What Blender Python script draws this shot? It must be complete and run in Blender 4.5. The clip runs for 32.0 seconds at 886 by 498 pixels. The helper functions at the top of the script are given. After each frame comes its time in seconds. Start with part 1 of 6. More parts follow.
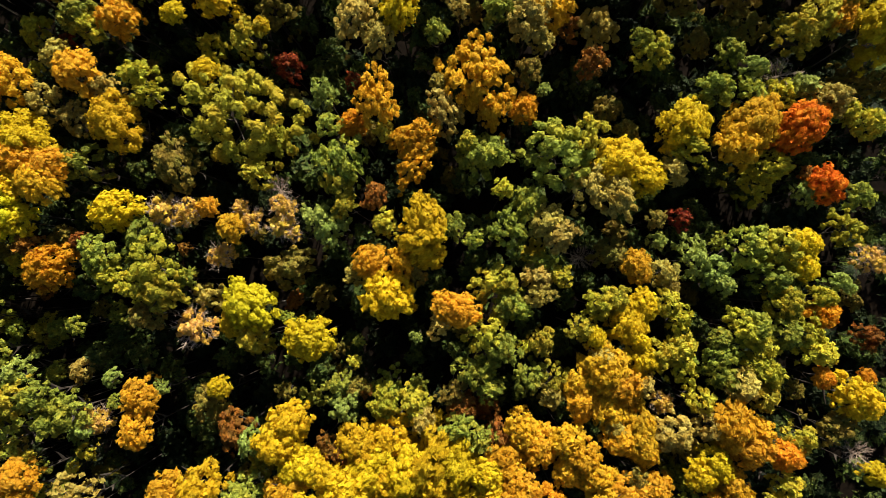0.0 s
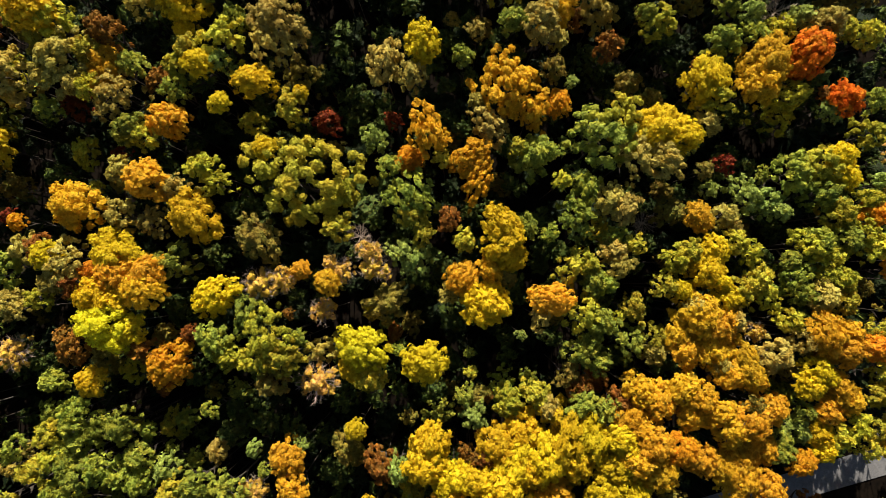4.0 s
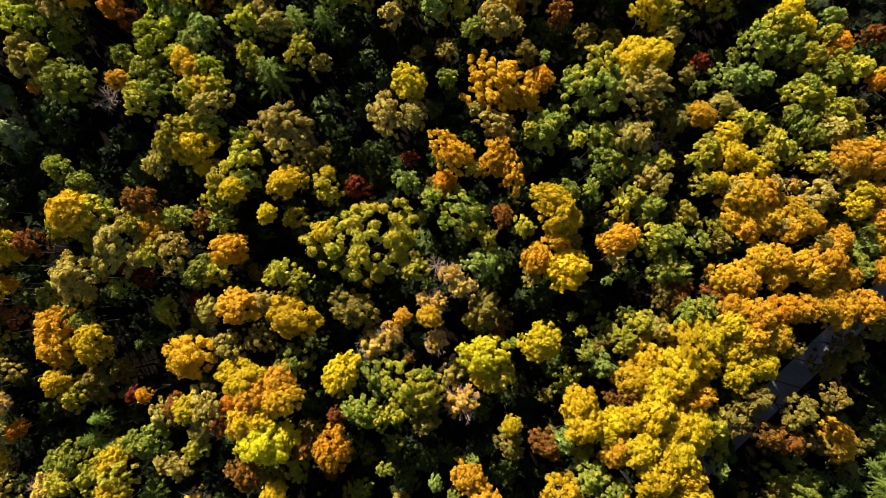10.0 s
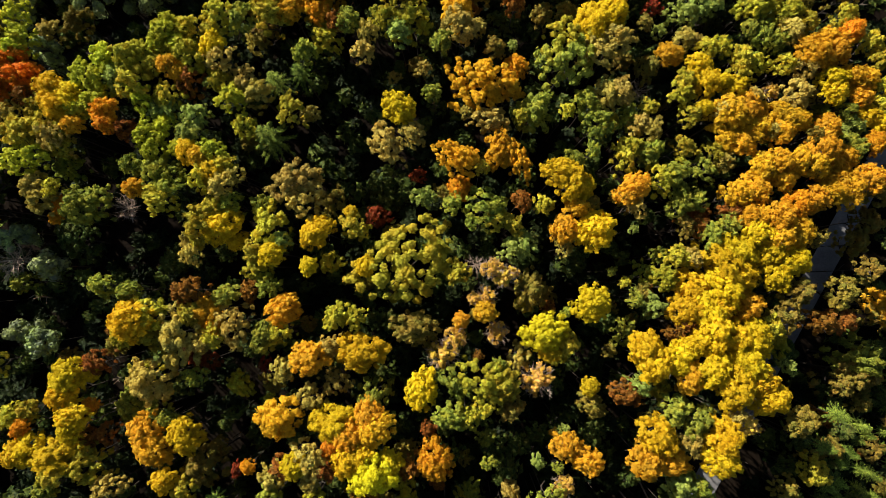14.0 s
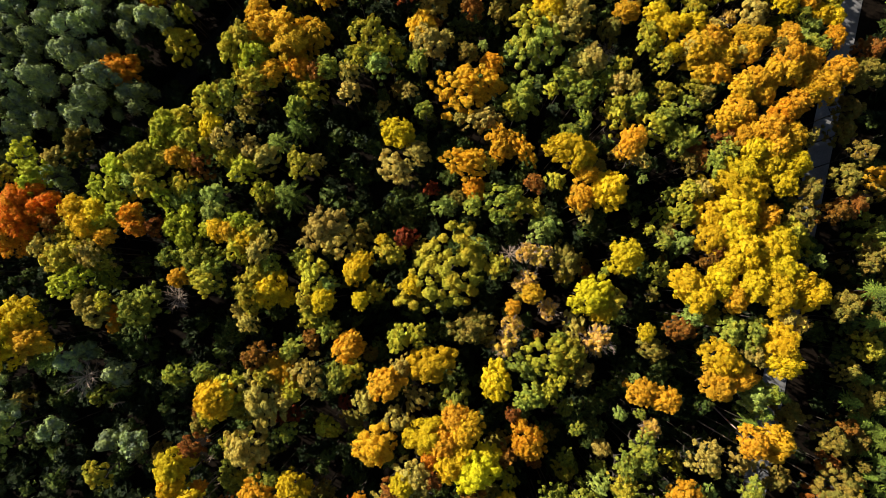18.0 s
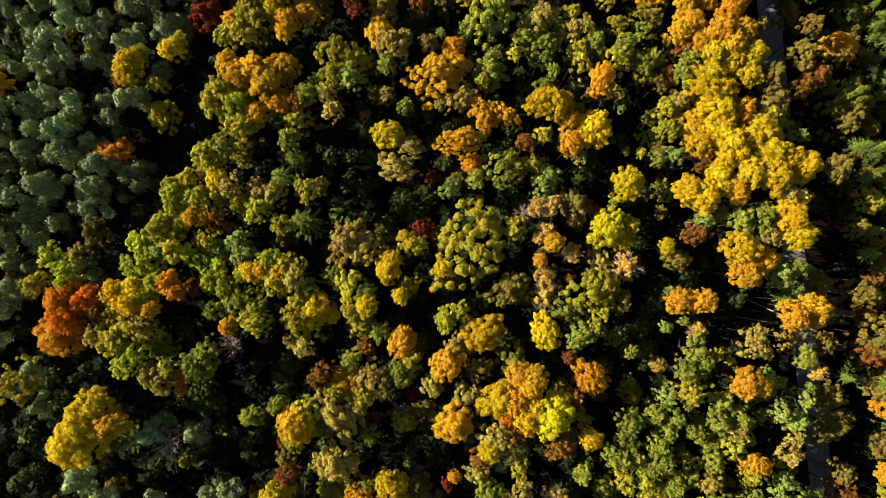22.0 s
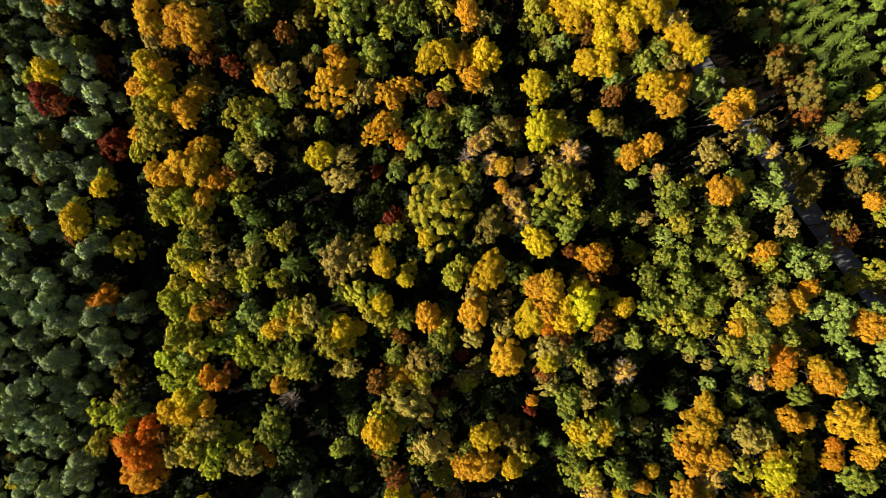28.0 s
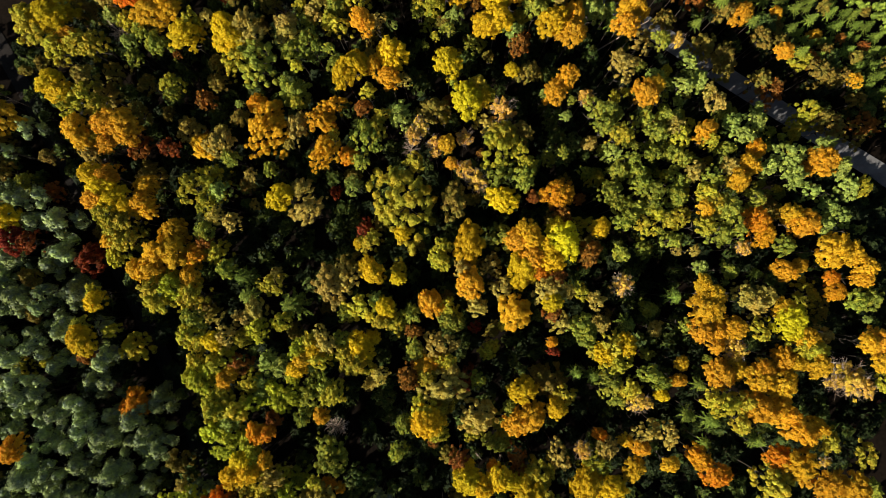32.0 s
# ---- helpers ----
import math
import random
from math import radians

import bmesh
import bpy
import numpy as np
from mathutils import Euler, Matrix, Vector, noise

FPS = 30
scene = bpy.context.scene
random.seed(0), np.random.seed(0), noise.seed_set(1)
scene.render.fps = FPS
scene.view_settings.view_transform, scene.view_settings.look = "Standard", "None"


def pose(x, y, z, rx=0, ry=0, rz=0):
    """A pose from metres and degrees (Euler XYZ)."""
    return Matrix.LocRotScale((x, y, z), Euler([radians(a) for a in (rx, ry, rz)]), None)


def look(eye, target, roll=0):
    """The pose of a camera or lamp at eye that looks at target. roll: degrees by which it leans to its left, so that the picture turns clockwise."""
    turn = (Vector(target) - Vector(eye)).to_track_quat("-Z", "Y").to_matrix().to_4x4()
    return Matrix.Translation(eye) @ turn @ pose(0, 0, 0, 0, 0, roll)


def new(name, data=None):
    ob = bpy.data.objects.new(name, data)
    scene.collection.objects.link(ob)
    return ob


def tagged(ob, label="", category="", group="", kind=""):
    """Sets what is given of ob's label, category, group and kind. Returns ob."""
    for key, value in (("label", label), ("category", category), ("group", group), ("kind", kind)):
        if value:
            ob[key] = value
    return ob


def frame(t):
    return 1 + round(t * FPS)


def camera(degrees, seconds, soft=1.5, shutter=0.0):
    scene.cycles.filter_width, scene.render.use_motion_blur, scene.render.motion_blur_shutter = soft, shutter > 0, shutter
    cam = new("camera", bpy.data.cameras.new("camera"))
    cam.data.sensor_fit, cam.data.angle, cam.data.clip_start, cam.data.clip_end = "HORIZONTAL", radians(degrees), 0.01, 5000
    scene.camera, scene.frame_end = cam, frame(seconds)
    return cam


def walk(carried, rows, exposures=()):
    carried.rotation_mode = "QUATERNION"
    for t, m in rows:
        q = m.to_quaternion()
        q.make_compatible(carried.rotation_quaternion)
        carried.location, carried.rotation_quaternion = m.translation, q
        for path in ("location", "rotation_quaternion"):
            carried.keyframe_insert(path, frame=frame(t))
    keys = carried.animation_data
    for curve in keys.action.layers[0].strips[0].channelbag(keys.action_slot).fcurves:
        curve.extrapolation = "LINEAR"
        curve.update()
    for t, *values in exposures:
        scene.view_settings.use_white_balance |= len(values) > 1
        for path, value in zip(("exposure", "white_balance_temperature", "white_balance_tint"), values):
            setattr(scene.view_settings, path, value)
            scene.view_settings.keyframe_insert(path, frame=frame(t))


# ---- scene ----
# Camera: a drone that climbs and turns over the wood, looking almost straight down.
cam = camera(74.0, 32.0, soft=0.5)
PATH = [
    (0, 0.40, 0.37, 87.94, 2.626, 1.591, -0.124),
    (1, -2.28, 0.87, 89.56, 2.553, 1.567, -3.586),
    (2, -5.14, 1.36, 91.00, 2.472, 1.436, -7.562),
    (3, -8.01, 2.04, 92.23, 2.404, 1.278, -11.563),
    (3.5, -9.38, 2.47, 92.83, 2.374, 1.156, -13.507),
    (5.5, -13.84, 4.43, 95.38, 2.312, 1.051, -22.385),
    (6, -14.74, 4.92, 96.06, 2.315, 0.985, -24.482),
    (7, -16.38, 5.78, 97.31, 2.350, 0.909, -28.880),
    (8, -17.79, 6.63, 98.59, 2.423, 0.893, -33.235),
    (9, -19.07, 7.42, 99.88, 2.489, 0.882, -37.683),
    (10, -20.22, 8.23, 101.06, 2.573, 0.847, -42.019),
    (11, -21.42, 9.21, 102.19, 2.651, 0.819, -46.464),
    (12, -22.62, 10.36, 103.37, 2.720, 0.809, -51.017),
    (13, -23.64, 11.52, 104.75, 2.738, 0.794, -55.043),
    (14, -24.30, 12.91, 105.92, 2.700, 0.813, -59.651),
    (14.5, -24.55, 13.64, 106.53, 2.692, 0.814, -61.689),
    (16.5, -25.48, 16.66, 108.97, 2.591, 0.856, -70.104),
    (17, -25.72, 17.35, 109.67, 2.567, 0.899, -72.246),
    (18, -26.32, 18.68, 111.18, 2.540, 0.964, -76.436),
    (19, -27.20, 19.93, 112.65, 2.551, 1.039, -80.662),
    (20, -28.33, 21.00, 114.05, 2.506, 1.111, -84.721),
    (21, -29.47, 21.89, 115.34, 2.501, 1.165, -88.967),
    (22, -30.57, 22.57, 116.44, 2.518, 1.172, -93.382),
    (23, -31.67, 23.14, 117.58, 2.514, 1.176, -97.859),
    (24, -32.68, 23.39, 118.88, 2.455, 1.164, -102.455),
    (25, -33.69, 23.51, 120.18, 2.349, 1.167, -107.399),
    (25.5, -34.17, 23.54, 120.81, 2.281, 1.142, -110.003),
    (27.5, -36.26, 23.64, 123.04, 2.149, 1.093, -120.575),
    (28, -36.77, 23.72, 123.54, 2.098, 1.026, -123.180),
    (29, -37.86, 24.01, 124.85, 2.139, 0.976, -128.488),
    (30, -39.03, 24.24, 126.10, 2.176, 0.948, -133.659),
    (31, -40.08, 24.50, 127.33, 2.189, 0.960, -138.926),
    (32, -41.03, 24.75, 128.72, 2.195, 0.969, -144.305),
]
# the clip grows a little darker as the drone climbs
EXPOSURES = [(0, 1.0), (16, 1.02), (32, 0.77)]
walk(cam, [(t, pose(x, y, z, rx, ry, rz)) for t, x, y, z, rx, ry, rz in PATH], EXPOSURES)

# World and sun: a low autumn sun from the +y side, under a clear sky.
SUN_AZIMUTH, SUN_HEIGHT = 75.0, 28.5
world = bpy.data.worlds.new("sky")
scene.world = world
world.use_nodes = True
wn = world.node_tree
sky = wn.nodes.new("ShaderNodeTexSky")
sky.sky_type, sky.sun_disc = "NISHITA", False
sky.sun_elevation, sky.sun_rotation = radians(SUN_HEIGHT), radians(90 - SUN_AZIMUTH)
wn.links.new(sky.outputs[0], wn.nodes["Background"].inputs[0])
wn.nodes["Background"].inputs[1].default_value = 0.052
sun = new("sun", bpy.data.lights.new("sun", "SUN"))
sun.data.energy, sun.data.angle, sun.data.color = 5.0, radians(0.5), (1.0, 0.945, 0.87)
toward = Vector((math.cos(radians(SUN_AZIMUTH)) * math.cos(radians(SUN_HEIGHT)), math.sin(radians(SUN_AZIMUTH)) * math.cos(radians(SUN_HEIGHT)), math.sin(radians(SUN_HEIGHT))))
sun.matrix_world = look(toward * 200, (0, 0, 0))


# ---- materials ----
def nodes_of(name):
    m = bpy.data.materials.new(name)
    m.use_nodes = True
    return m, m.node_tree.nodes, m.node_tree.links


def ramp(nodes, stops):
    r = nodes.new("ShaderNodeValToRGB")
    while len(r.color_ramp.elements) < len(stops):
        r.color_ramp.elements.new(0.5)
    for e, (p, c) in zip(r.color_ramp.elements, stops):
        e.position, e.color = p, (*c, 1)
    return r


def leaf_material(name, dark, mid, light, other, share=0.2, glow=0.3, spread=0.14, leaflet=8.0, holes=0.2, tilted=0.45):
    """Foliage: each leaf takes its own tone; patches of the crown and whole trees drift towards another colour."""
    m, n, l = nodes_of(name)
    geo, info, tex = n.new("ShaderNodeNewGeometry"), n.new("ShaderNodeObjectInfo"), n.new("ShaderNodeTexCoord")
    tone = ramp(n, [(0.0, dark), (0.45, mid), (1.0, light)])
    l.new(geo.outputs["Random Per Island"], tone.inputs[0])
    patch = n.new("ShaderNodeTexNoise")
    patch.inputs["Scale"].default_value, patch.inputs["Detail"].default_value = 2.2, 3.0
    moved = n.new("ShaderNodeVectorMath")
    moved.operation = "ADD"
    l.new(tex.outputs["Object"], moved.inputs[0])
    l.new(info.outputs["Location"], moved.inputs[1])
    l.new(moved.outputs[0], patch.inputs["Vector"])
    rate = n.new("ShaderNodeMapRange")
    rate.inputs["From Min"].default_value, rate.inputs["From Max"].default_value = 0.62 - share, 0.78 - share * 0.6
    l.new(patch.outputs[0], rate.inputs["Value"])
    turn = n.new("ShaderNodeMix")
    turn.data_type = "RGBA"
    l.new(rate.outputs[0], turn.inputs["Factor"])
    l.new(tone.outputs[0], turn.inputs[6])
    turn.inputs[7].default_value = (*other, 1)
    hue = n.new("ShaderNodeHueSaturation")
    shift = n.new("ShaderNodeMapRange")
    shift.inputs["To Min"].default_value, shift.inputs["To Max"].default_value = 0.489, 0.511
    l.new(info.outputs["Random"], shift.inputs["Value"])
    l.new(shift.outputs[0], hue.inputs["Hue"])
    value = n.new("ShaderNodeMapRange")
    value.inputs["To Min"].default_value, value.inputs["To Max"].default_value = 1 - spread, 1 + spread
    again = n.new("ShaderNodeMath")
    again.operation = "FRACT"
    times = n.new("ShaderNodeMath")
    times.operation, times.inputs[1].default_value = "MULTIPLY", 7.31
    l.new(info.outputs["Random"], times.inputs[0])
    l.new(times.outputs[0], again.inputs[0])
    l.new(again.outputs[0], value.inputs["Value"])
    l.new(turn.outputs[2], hue.inputs["Color"])
    # every spray is cut into leaflets, each with its own tilt and tone, and gaps between them
    cells, split = n.new("ShaderNodeTexVoronoi"), n.new("ShaderNodeSeparateColor")
    cells.inputs["Scale"].default_value = leaflet
    l.new(geo.outputs["Position"], cells.inputs["Vector"])
    l.new(cells.outputs["Color"], split.inputs[0])
    tilt, facing, unit_normal = n.new("ShaderNodeVectorMath"), n.new("ShaderNodeVectorMath"), n.new("ShaderNodeVectorMath")
    tilt.operation, facing.operation, unit_normal.operation = "SUBTRACT", "MULTIPLY_ADD", "NORMALIZE"
    tilt.inputs[1].default_value, facing.inputs[1].default_value = (0.5, 0.5, 0.5), (tilted, tilted, tilted)
    l.new(cells.outputs["Color"], tilt.inputs[0])
    l.new(tilt.outputs[0], facing.inputs[0])
    l.new(geo.outputs["Normal"], facing.inputs[2])
    l.new(facing.outputs[0], unit_normal.inputs[0])
    each, own = n.new("ShaderNodeMapRange"), n.new("ShaderNodeMath")
    each.inputs["To Min"].default_value, each.inputs["To Max"].default_value = 0.84, 1.16
    l.new(split.outputs[1], each.inputs["Value"])
    own.operation = "MULTIPLY"
    l.new(value.outputs[0], own.inputs[0])
    l.new(each.outputs[0], own.inputs[1])
    l.new(own.outputs[0], hue.inputs["Value"])
    b = n["Principled BSDF"]
    b.inputs["Roughness"].default_value, b.inputs["Specular IOR Level"].default_value = 0.65, 0.08
    l.new(hue.outputs[0], b.inputs["Base Color"])
    l.new(unit_normal.outputs[0], b.inputs["Normal"])
    through_leaf, mix = n.new("ShaderNodeBsdfTranslucent"), n.new("ShaderNodeMixShader")
    l.new(hue.outputs[0], through_leaf.inputs[0])
    mix.inputs[0].default_value = glow
    l.new(b.outputs[0], mix.inputs[1])
    l.new(through_leaf.outputs[0], mix.inputs[2])
    gap, solid, clear = n.new("ShaderNodeMath"), n.new("ShaderNodeMixShader"), n.new("ShaderNodeBsdfTransparent")
    gap.operation, gap.inputs[1].default_value = "GREATER_THAN", holes
    l.new(split.outputs[2], gap.inputs[0])
    l.new(gap.outputs[0], solid.inputs[0])
    l.new(clear.outputs[0], solid.inputs[1])
    l.new(mix.outputs[0], solid.inputs[2])
    l.new(solid.outputs[0], n["Material Output"].inputs[0])
    return m


def rough_material(name, a, b2, scale, bump=0.3, rough=0.9):
    m, n, l = nodes_of(name)
    tex = n.new("ShaderNodeTexCoord")
    fine, wide = n.new("ShaderNodeTexNoise"), n.new("ShaderNodeTexNoise")
    fine.inputs["Scale"].default_value, fine.inputs["Detail"].default_value = scale, 8.0
    wide.inputs["Scale"].default_value, wide.inputs["Detail"].default_value = scale * 0.07, 4.0
    l.new(tex.outputs["Object"], fine.inputs["Vector"])
    l.new(tex.outputs["Object"], wide.inputs["Vector"])
    both = n.new("ShaderNodeMath")
    both.operation = "ADD"
    l.new(fine.outputs[0], both.inputs[0])
    l.new(wide.outputs[0], both.inputs[1])
    half = n.new("ShaderNodeMath")
    half.operation, half.inputs[1].default_value = "MULTIPLY", 0.5
    l.new(both.outputs[0], half.inputs[0])
    tone = ramp(n, [(0.36, a), (0.64, b2)])
    l.new(half.outputs[0], tone.inputs[0])
    p = n["Principled BSDF"]
    p.inputs["Roughness"].default_value, p.inputs["Specular IOR Level"].default_value = rough, 0.03
    l.new(tone.outputs[0], p.inputs["Base Color"])
    bm = n.new("ShaderNodeBump")
    bm.inputs["Strength"].default_value, bm.inputs["Distance"].default_value = bump, 0.05
    l.new(fine.outputs[0], bm.inputs["Height"])
    l.new(bm.outputs[0], p.inputs["Normal"])
    return m


LEAF = {
    "yellow": leaf_material("yellow_leaves", (0.510, 0.328, 0.008), (0.625, 0.420, 0.011), (0.710, 0.515, 0.015), (0.550, 0.400, 0.014), 0.12, 0.4, holes=0.16, tilted=0.36),
    "lemon": leaf_material("lemon_leaves", (0.500, 0.400, 0.009), (0.600, 0.490, 0.013), (0.680, 0.580, 0.018), (0.540, 0.480, 0.018), 0.1, 0.4, holes=0.16, tilted=0.36),
    "gold": leaf_material("gold_leaves", (0.505, 0.255, 0.010), (0.640, 0.342, 0.014), (0.725, 0.435, 0.022), (0.535, 0.315, 0.020), 0.16, 0.4, holes=0.16, tilted=0.36),
    "orange": leaf_material("orange_leaves", (0.500, 0.175, 0.008), (0.665, 0.262, 0.011), (0.760, 0.350, 0.016), (0.630, 0.310, 0.014), 0.2, 0.4, holes=0.16, tilted=0.36),
    "scarlet": leaf_material("scarlet_leaves", (0.500, 0.100, 0.006), (0.700, 0.155, 0.008), (0.800, 0.230, 0.011), (0.650, 0.270, 0.012), 0.14, 0.4, holes=0.2, tilted=0.5),
    "rust": leaf_material("rust_leaves", (0.150, 0.050, 0.009), (0.265, 0.090, 0.012), (0.390, 0.150, 0.017), (0.190, 0.095, 0.016), 0.2),
    "red": leaf_material("red_leaves", (0.085, 0.012, 0.006), (0.200, 0.032, 0.009), (0.310, 0.065, 0.012), (0.140, 0.045, 0.012), 0.15),
    "green": leaf_material("green_leaves", (0.105, 0.128, 0.018), (0.195, 0.232, 0.029), (0.325, 0.362, 0.042), (0.360, 0.330, 0.029), 0.18, 0.3, 0.24),
    "olive": leaf_material("olive_leaves", (0.210, 0.196, 0.018), (0.365, 0.345, 0.026), (0.530, 0.492, 0.040), (0.500, 0.370, 0.024), 0.2, 0.3, 0.24),
    "spring": leaf_material("yellow_green_leaves", (0.240, 0.260, 0.018), (0.400, 0.430, 0.026), (0.560, 0.580, 0.038), (0.480, 0.440, 0.024), 0.16, 0.32, 0.2),
    "lime": leaf_material("lime_leaves", (0.160, 0.200, 0.038), (0.260, 0.320, 0.058), (0.380, 0.445, 0.085), (0.360, 0.380, 0.050), 0.12),
    "khaki": leaf_material("khaki_leaves", (0.260, 0.205, 0.042), (0.400, 0.318, 0.060), (0.540, 0.440, 0.090), (0.420, 0.290, 0.042), 0.2, 0.3, 0.2),
    "brown": leaf_material("brown_leaves", (0.125, 0.084, 0.016), (0.225, 0.150, 0.022), (0.325, 0.218, 0.028), (0.170, 0.155, 0.024), 0.2, 0.25),
    # understorey green, darkened in its colour for the shade it stands in
    "dark": leaf_material("shade_dark_leaves", (0.018, 0.030, 0.010), (0.055, 0.085, 0.017), (0.13, 0.165, 0.026), (0.09, 0.09, 0.016), 0.15, 0.2),
    # near-black leaves: the deep shade of the gaps is painted into them
    "shade": leaf_material("painted_shade_leaves", (0.005, 0.010, 0.004), (0.013, 0.022, 0.006), (0.03, 0.042, 0.010), (0.018, 0.018, 0.006), 0.15, 0.15),
    "tan": leaf_material("tan_leaves", (0.38, 0.20, 0.045), (0.62, 0.36, 0.075), (0.76, 0.50, 0.12), (0.62, 0.42, 0.04), 0.25, 0.25),
    "pine": leaf_material("pine_leaves", (0.190, 0.232, 0.080), (0.285, 0.345, 0.105), (0.390, 0.465, 0.120), (0.155, 0.185, 0.120), 0.2, 0.05, 0.35, leaflet=12.0, holes=0.14, tilted=0.3),
    "spruce": leaf_material("spruce_leaves", (0.042, 0.066, 0.012), (0.140, 0.198, 0.025), (0.320, 0.395, 0.045), (0.150, 0.172, 0.028), 0.1, 0.2, 0.3, leaflet=11.0),
}
BARK = rough_material("bark", (0.03, 0.024, 0.018), (0.085, 0.07, 0.055), 14.0, 0.6)
PALE_BARK = rough_material("pale_bark", (0.06, 0.052, 0.042), (0.14, 0.125, 0.105), 10.0, 0.4)
DEAD_WOOD = rough_material("dead_wood", (0.24, 0.17, 0.12), (0.46, 0.35, 0.26), 10.0, 0.4)
# far darker than real litter: the forest shade is in its colour
SHADE_DARK_LITTER = rough_material("shade_dark_leaf_litter", (0.004, 0.003, 0.002), (0.012, 0.008, 0.005), 1.6, 0.8)
ROAD = rough_material("worn_asphalt", (0.120, 0.114, 0.108), (0.200, 0.190, 0.178), 5.0, 0.25)
# earth darkened so that the pines' shade over the track is in its colour
SHADE_DARK_TRACK = rough_material("shade_dark_earth_track", (0.010, 0.009, 0.008), (0.026, 0.022, 0.018), 3.0, 0.5)


# ---- mesh helpers ----
def mesh_of(name, verts, faces, material, smooth=False):
    me = bpy.data.meshes.new(name)
    verts, faces = np.asarray(verts, np.float32), np.asarray(faces, np.int32)
    me.vertices.add(len(verts))
    me.vertices.foreach_set("co", verts.ravel())
    k = faces.shape[1]
    me.loops.add(faces.size)
    me.loops.foreach_set("vertex_index", faces.ravel())
    me.polygons.add(len(faces))
    me.polygons.foreach_set("loop_start", np.arange(0, faces.size, k, dtype=np.int32))
    me.materials.append(material)
    me.update(calc_edges=True)
    if smooth:
        me.polygons.foreach_set("use_smooth", np.ones(len(faces), bool))
    return me


def unit(v):
    return v / (np.linalg.norm(v, axis=-1, keepdims=True) + 1e-9)


def leaves(at, normal, size, rng, long=1.5, along=None, fold=0.25):
    """A pointed leaf spray at each place, facing its normal."""
    n = len(at)
    normal = unit(normal)
    rib = rng.normal(size=(n, 3)) if along is None else along + rng.normal(size=(n, 3)) * 0.3
    rib = unit(rib - (rib * normal).sum(1, keepdims=True) * normal)
    side = np.cross(normal, rib)
    s = (size * rng.uniform(0.6, 1.4, n))[:, None]
    skew = rng.uniform(-0.3, 0.3, n)[:, None]
    v = np.stack([at - rib * s * long * 0.4 + side * s * 0.55, at + rib * s * long * 0.6 + side * s * skew - normal * s * fold, at - rib * s * long * 0.4 - side * s * 0.55], 1)
    return v.reshape(-1, 3), np.arange(n * 3).reshape(-1, 3)


def crown(name, seed, count, size, style, material):
    """A crown of radius 1 whose top is at z = 0, made of boughs (lobes) that carry the leaves."""
    v, f = crown_shape(seed, count, size, style)
    return mesh_of(name, v, f, material)


# clumps in a crown, their least and greatest radius, how deep it hangs, how far its outline wanders
CLUMPS = {"lobed": (78, 0.09, 0.15, 1.2, 0.20), "open": (66, 0.07, 0.135, 1.3, 0.28), "oak": (112, 0.055, 0.105, 1.0, 0.28),
          "round": (120, 0.10, 0.17, 1.0, 0.13), "tufted": (13, 0.26, 0.42, 1.7, 0.22)}


def clumped_shape(rng, seed, count, size, many, least, most, deep, wander, bulge, unruly, upward):
    """A crown of rounded leaf clumps, each at the end of a bough, with dark gaps between them."""
    centres, radii = [], []
    for k in range(many):
        a = k * 2.39996 + rng.uniform(-0.5, 0.5)
        edge = 1.0 + wander * (0.5 * np.sin(2 * a + seed) + 0.4 * np.sin(3 * a + 2.1 * seed) + 0.35 * np.sin(5 * a + 1.3 * seed))
        r = rng.uniform(least, most)
        d = np.sqrt((k + 0.5) / many) * rng.uniform(0.86, 1.06)
        z = -0.60 * deep * d**2.2 - rng.uniform(0, 0.34) * deep
        if k % 5 == 4:
            z -= rng.uniform(0.25, 0.6) * deep
        reach = max(d * edge - r * 0.7, 0.0)
        centres.append((reach * np.cos(a), reach * np.sin(a), z))
        radii.append(r)
    centres, radii = np.array(centres), np.array(radii)
    pick_one = rng.choice(many, count, p=radii**2 / (radii**2).sum())
    d = unit(rng.normal(size=(count, 3)) + [0, 0, 0.35])
    lumpy = 1.0 + 0.22 * np.sin(d[:, 0] * 9 + pick_one) * np.sin(d[:, 1] * 9 + 2 * pick_one)
    far = radii[pick_one] * rng.uniform(0.62, 1.12, count) * lumpy
    p = centres[pick_one] + d * far[:, None] * [1.05, 1.05, 0.85]
    normal = d * bulge + unit(p - [0, 0, -1.0]) * 0.25 + rng.normal(size=d.shape) * unruly + [0, 0, upward]
    v, f = leaves(p, normal, size, rng, 1.4)
    v[:, 2] -= np.sort(v[:, 2])[-max(8, len(v) // 60)]
    return v, f


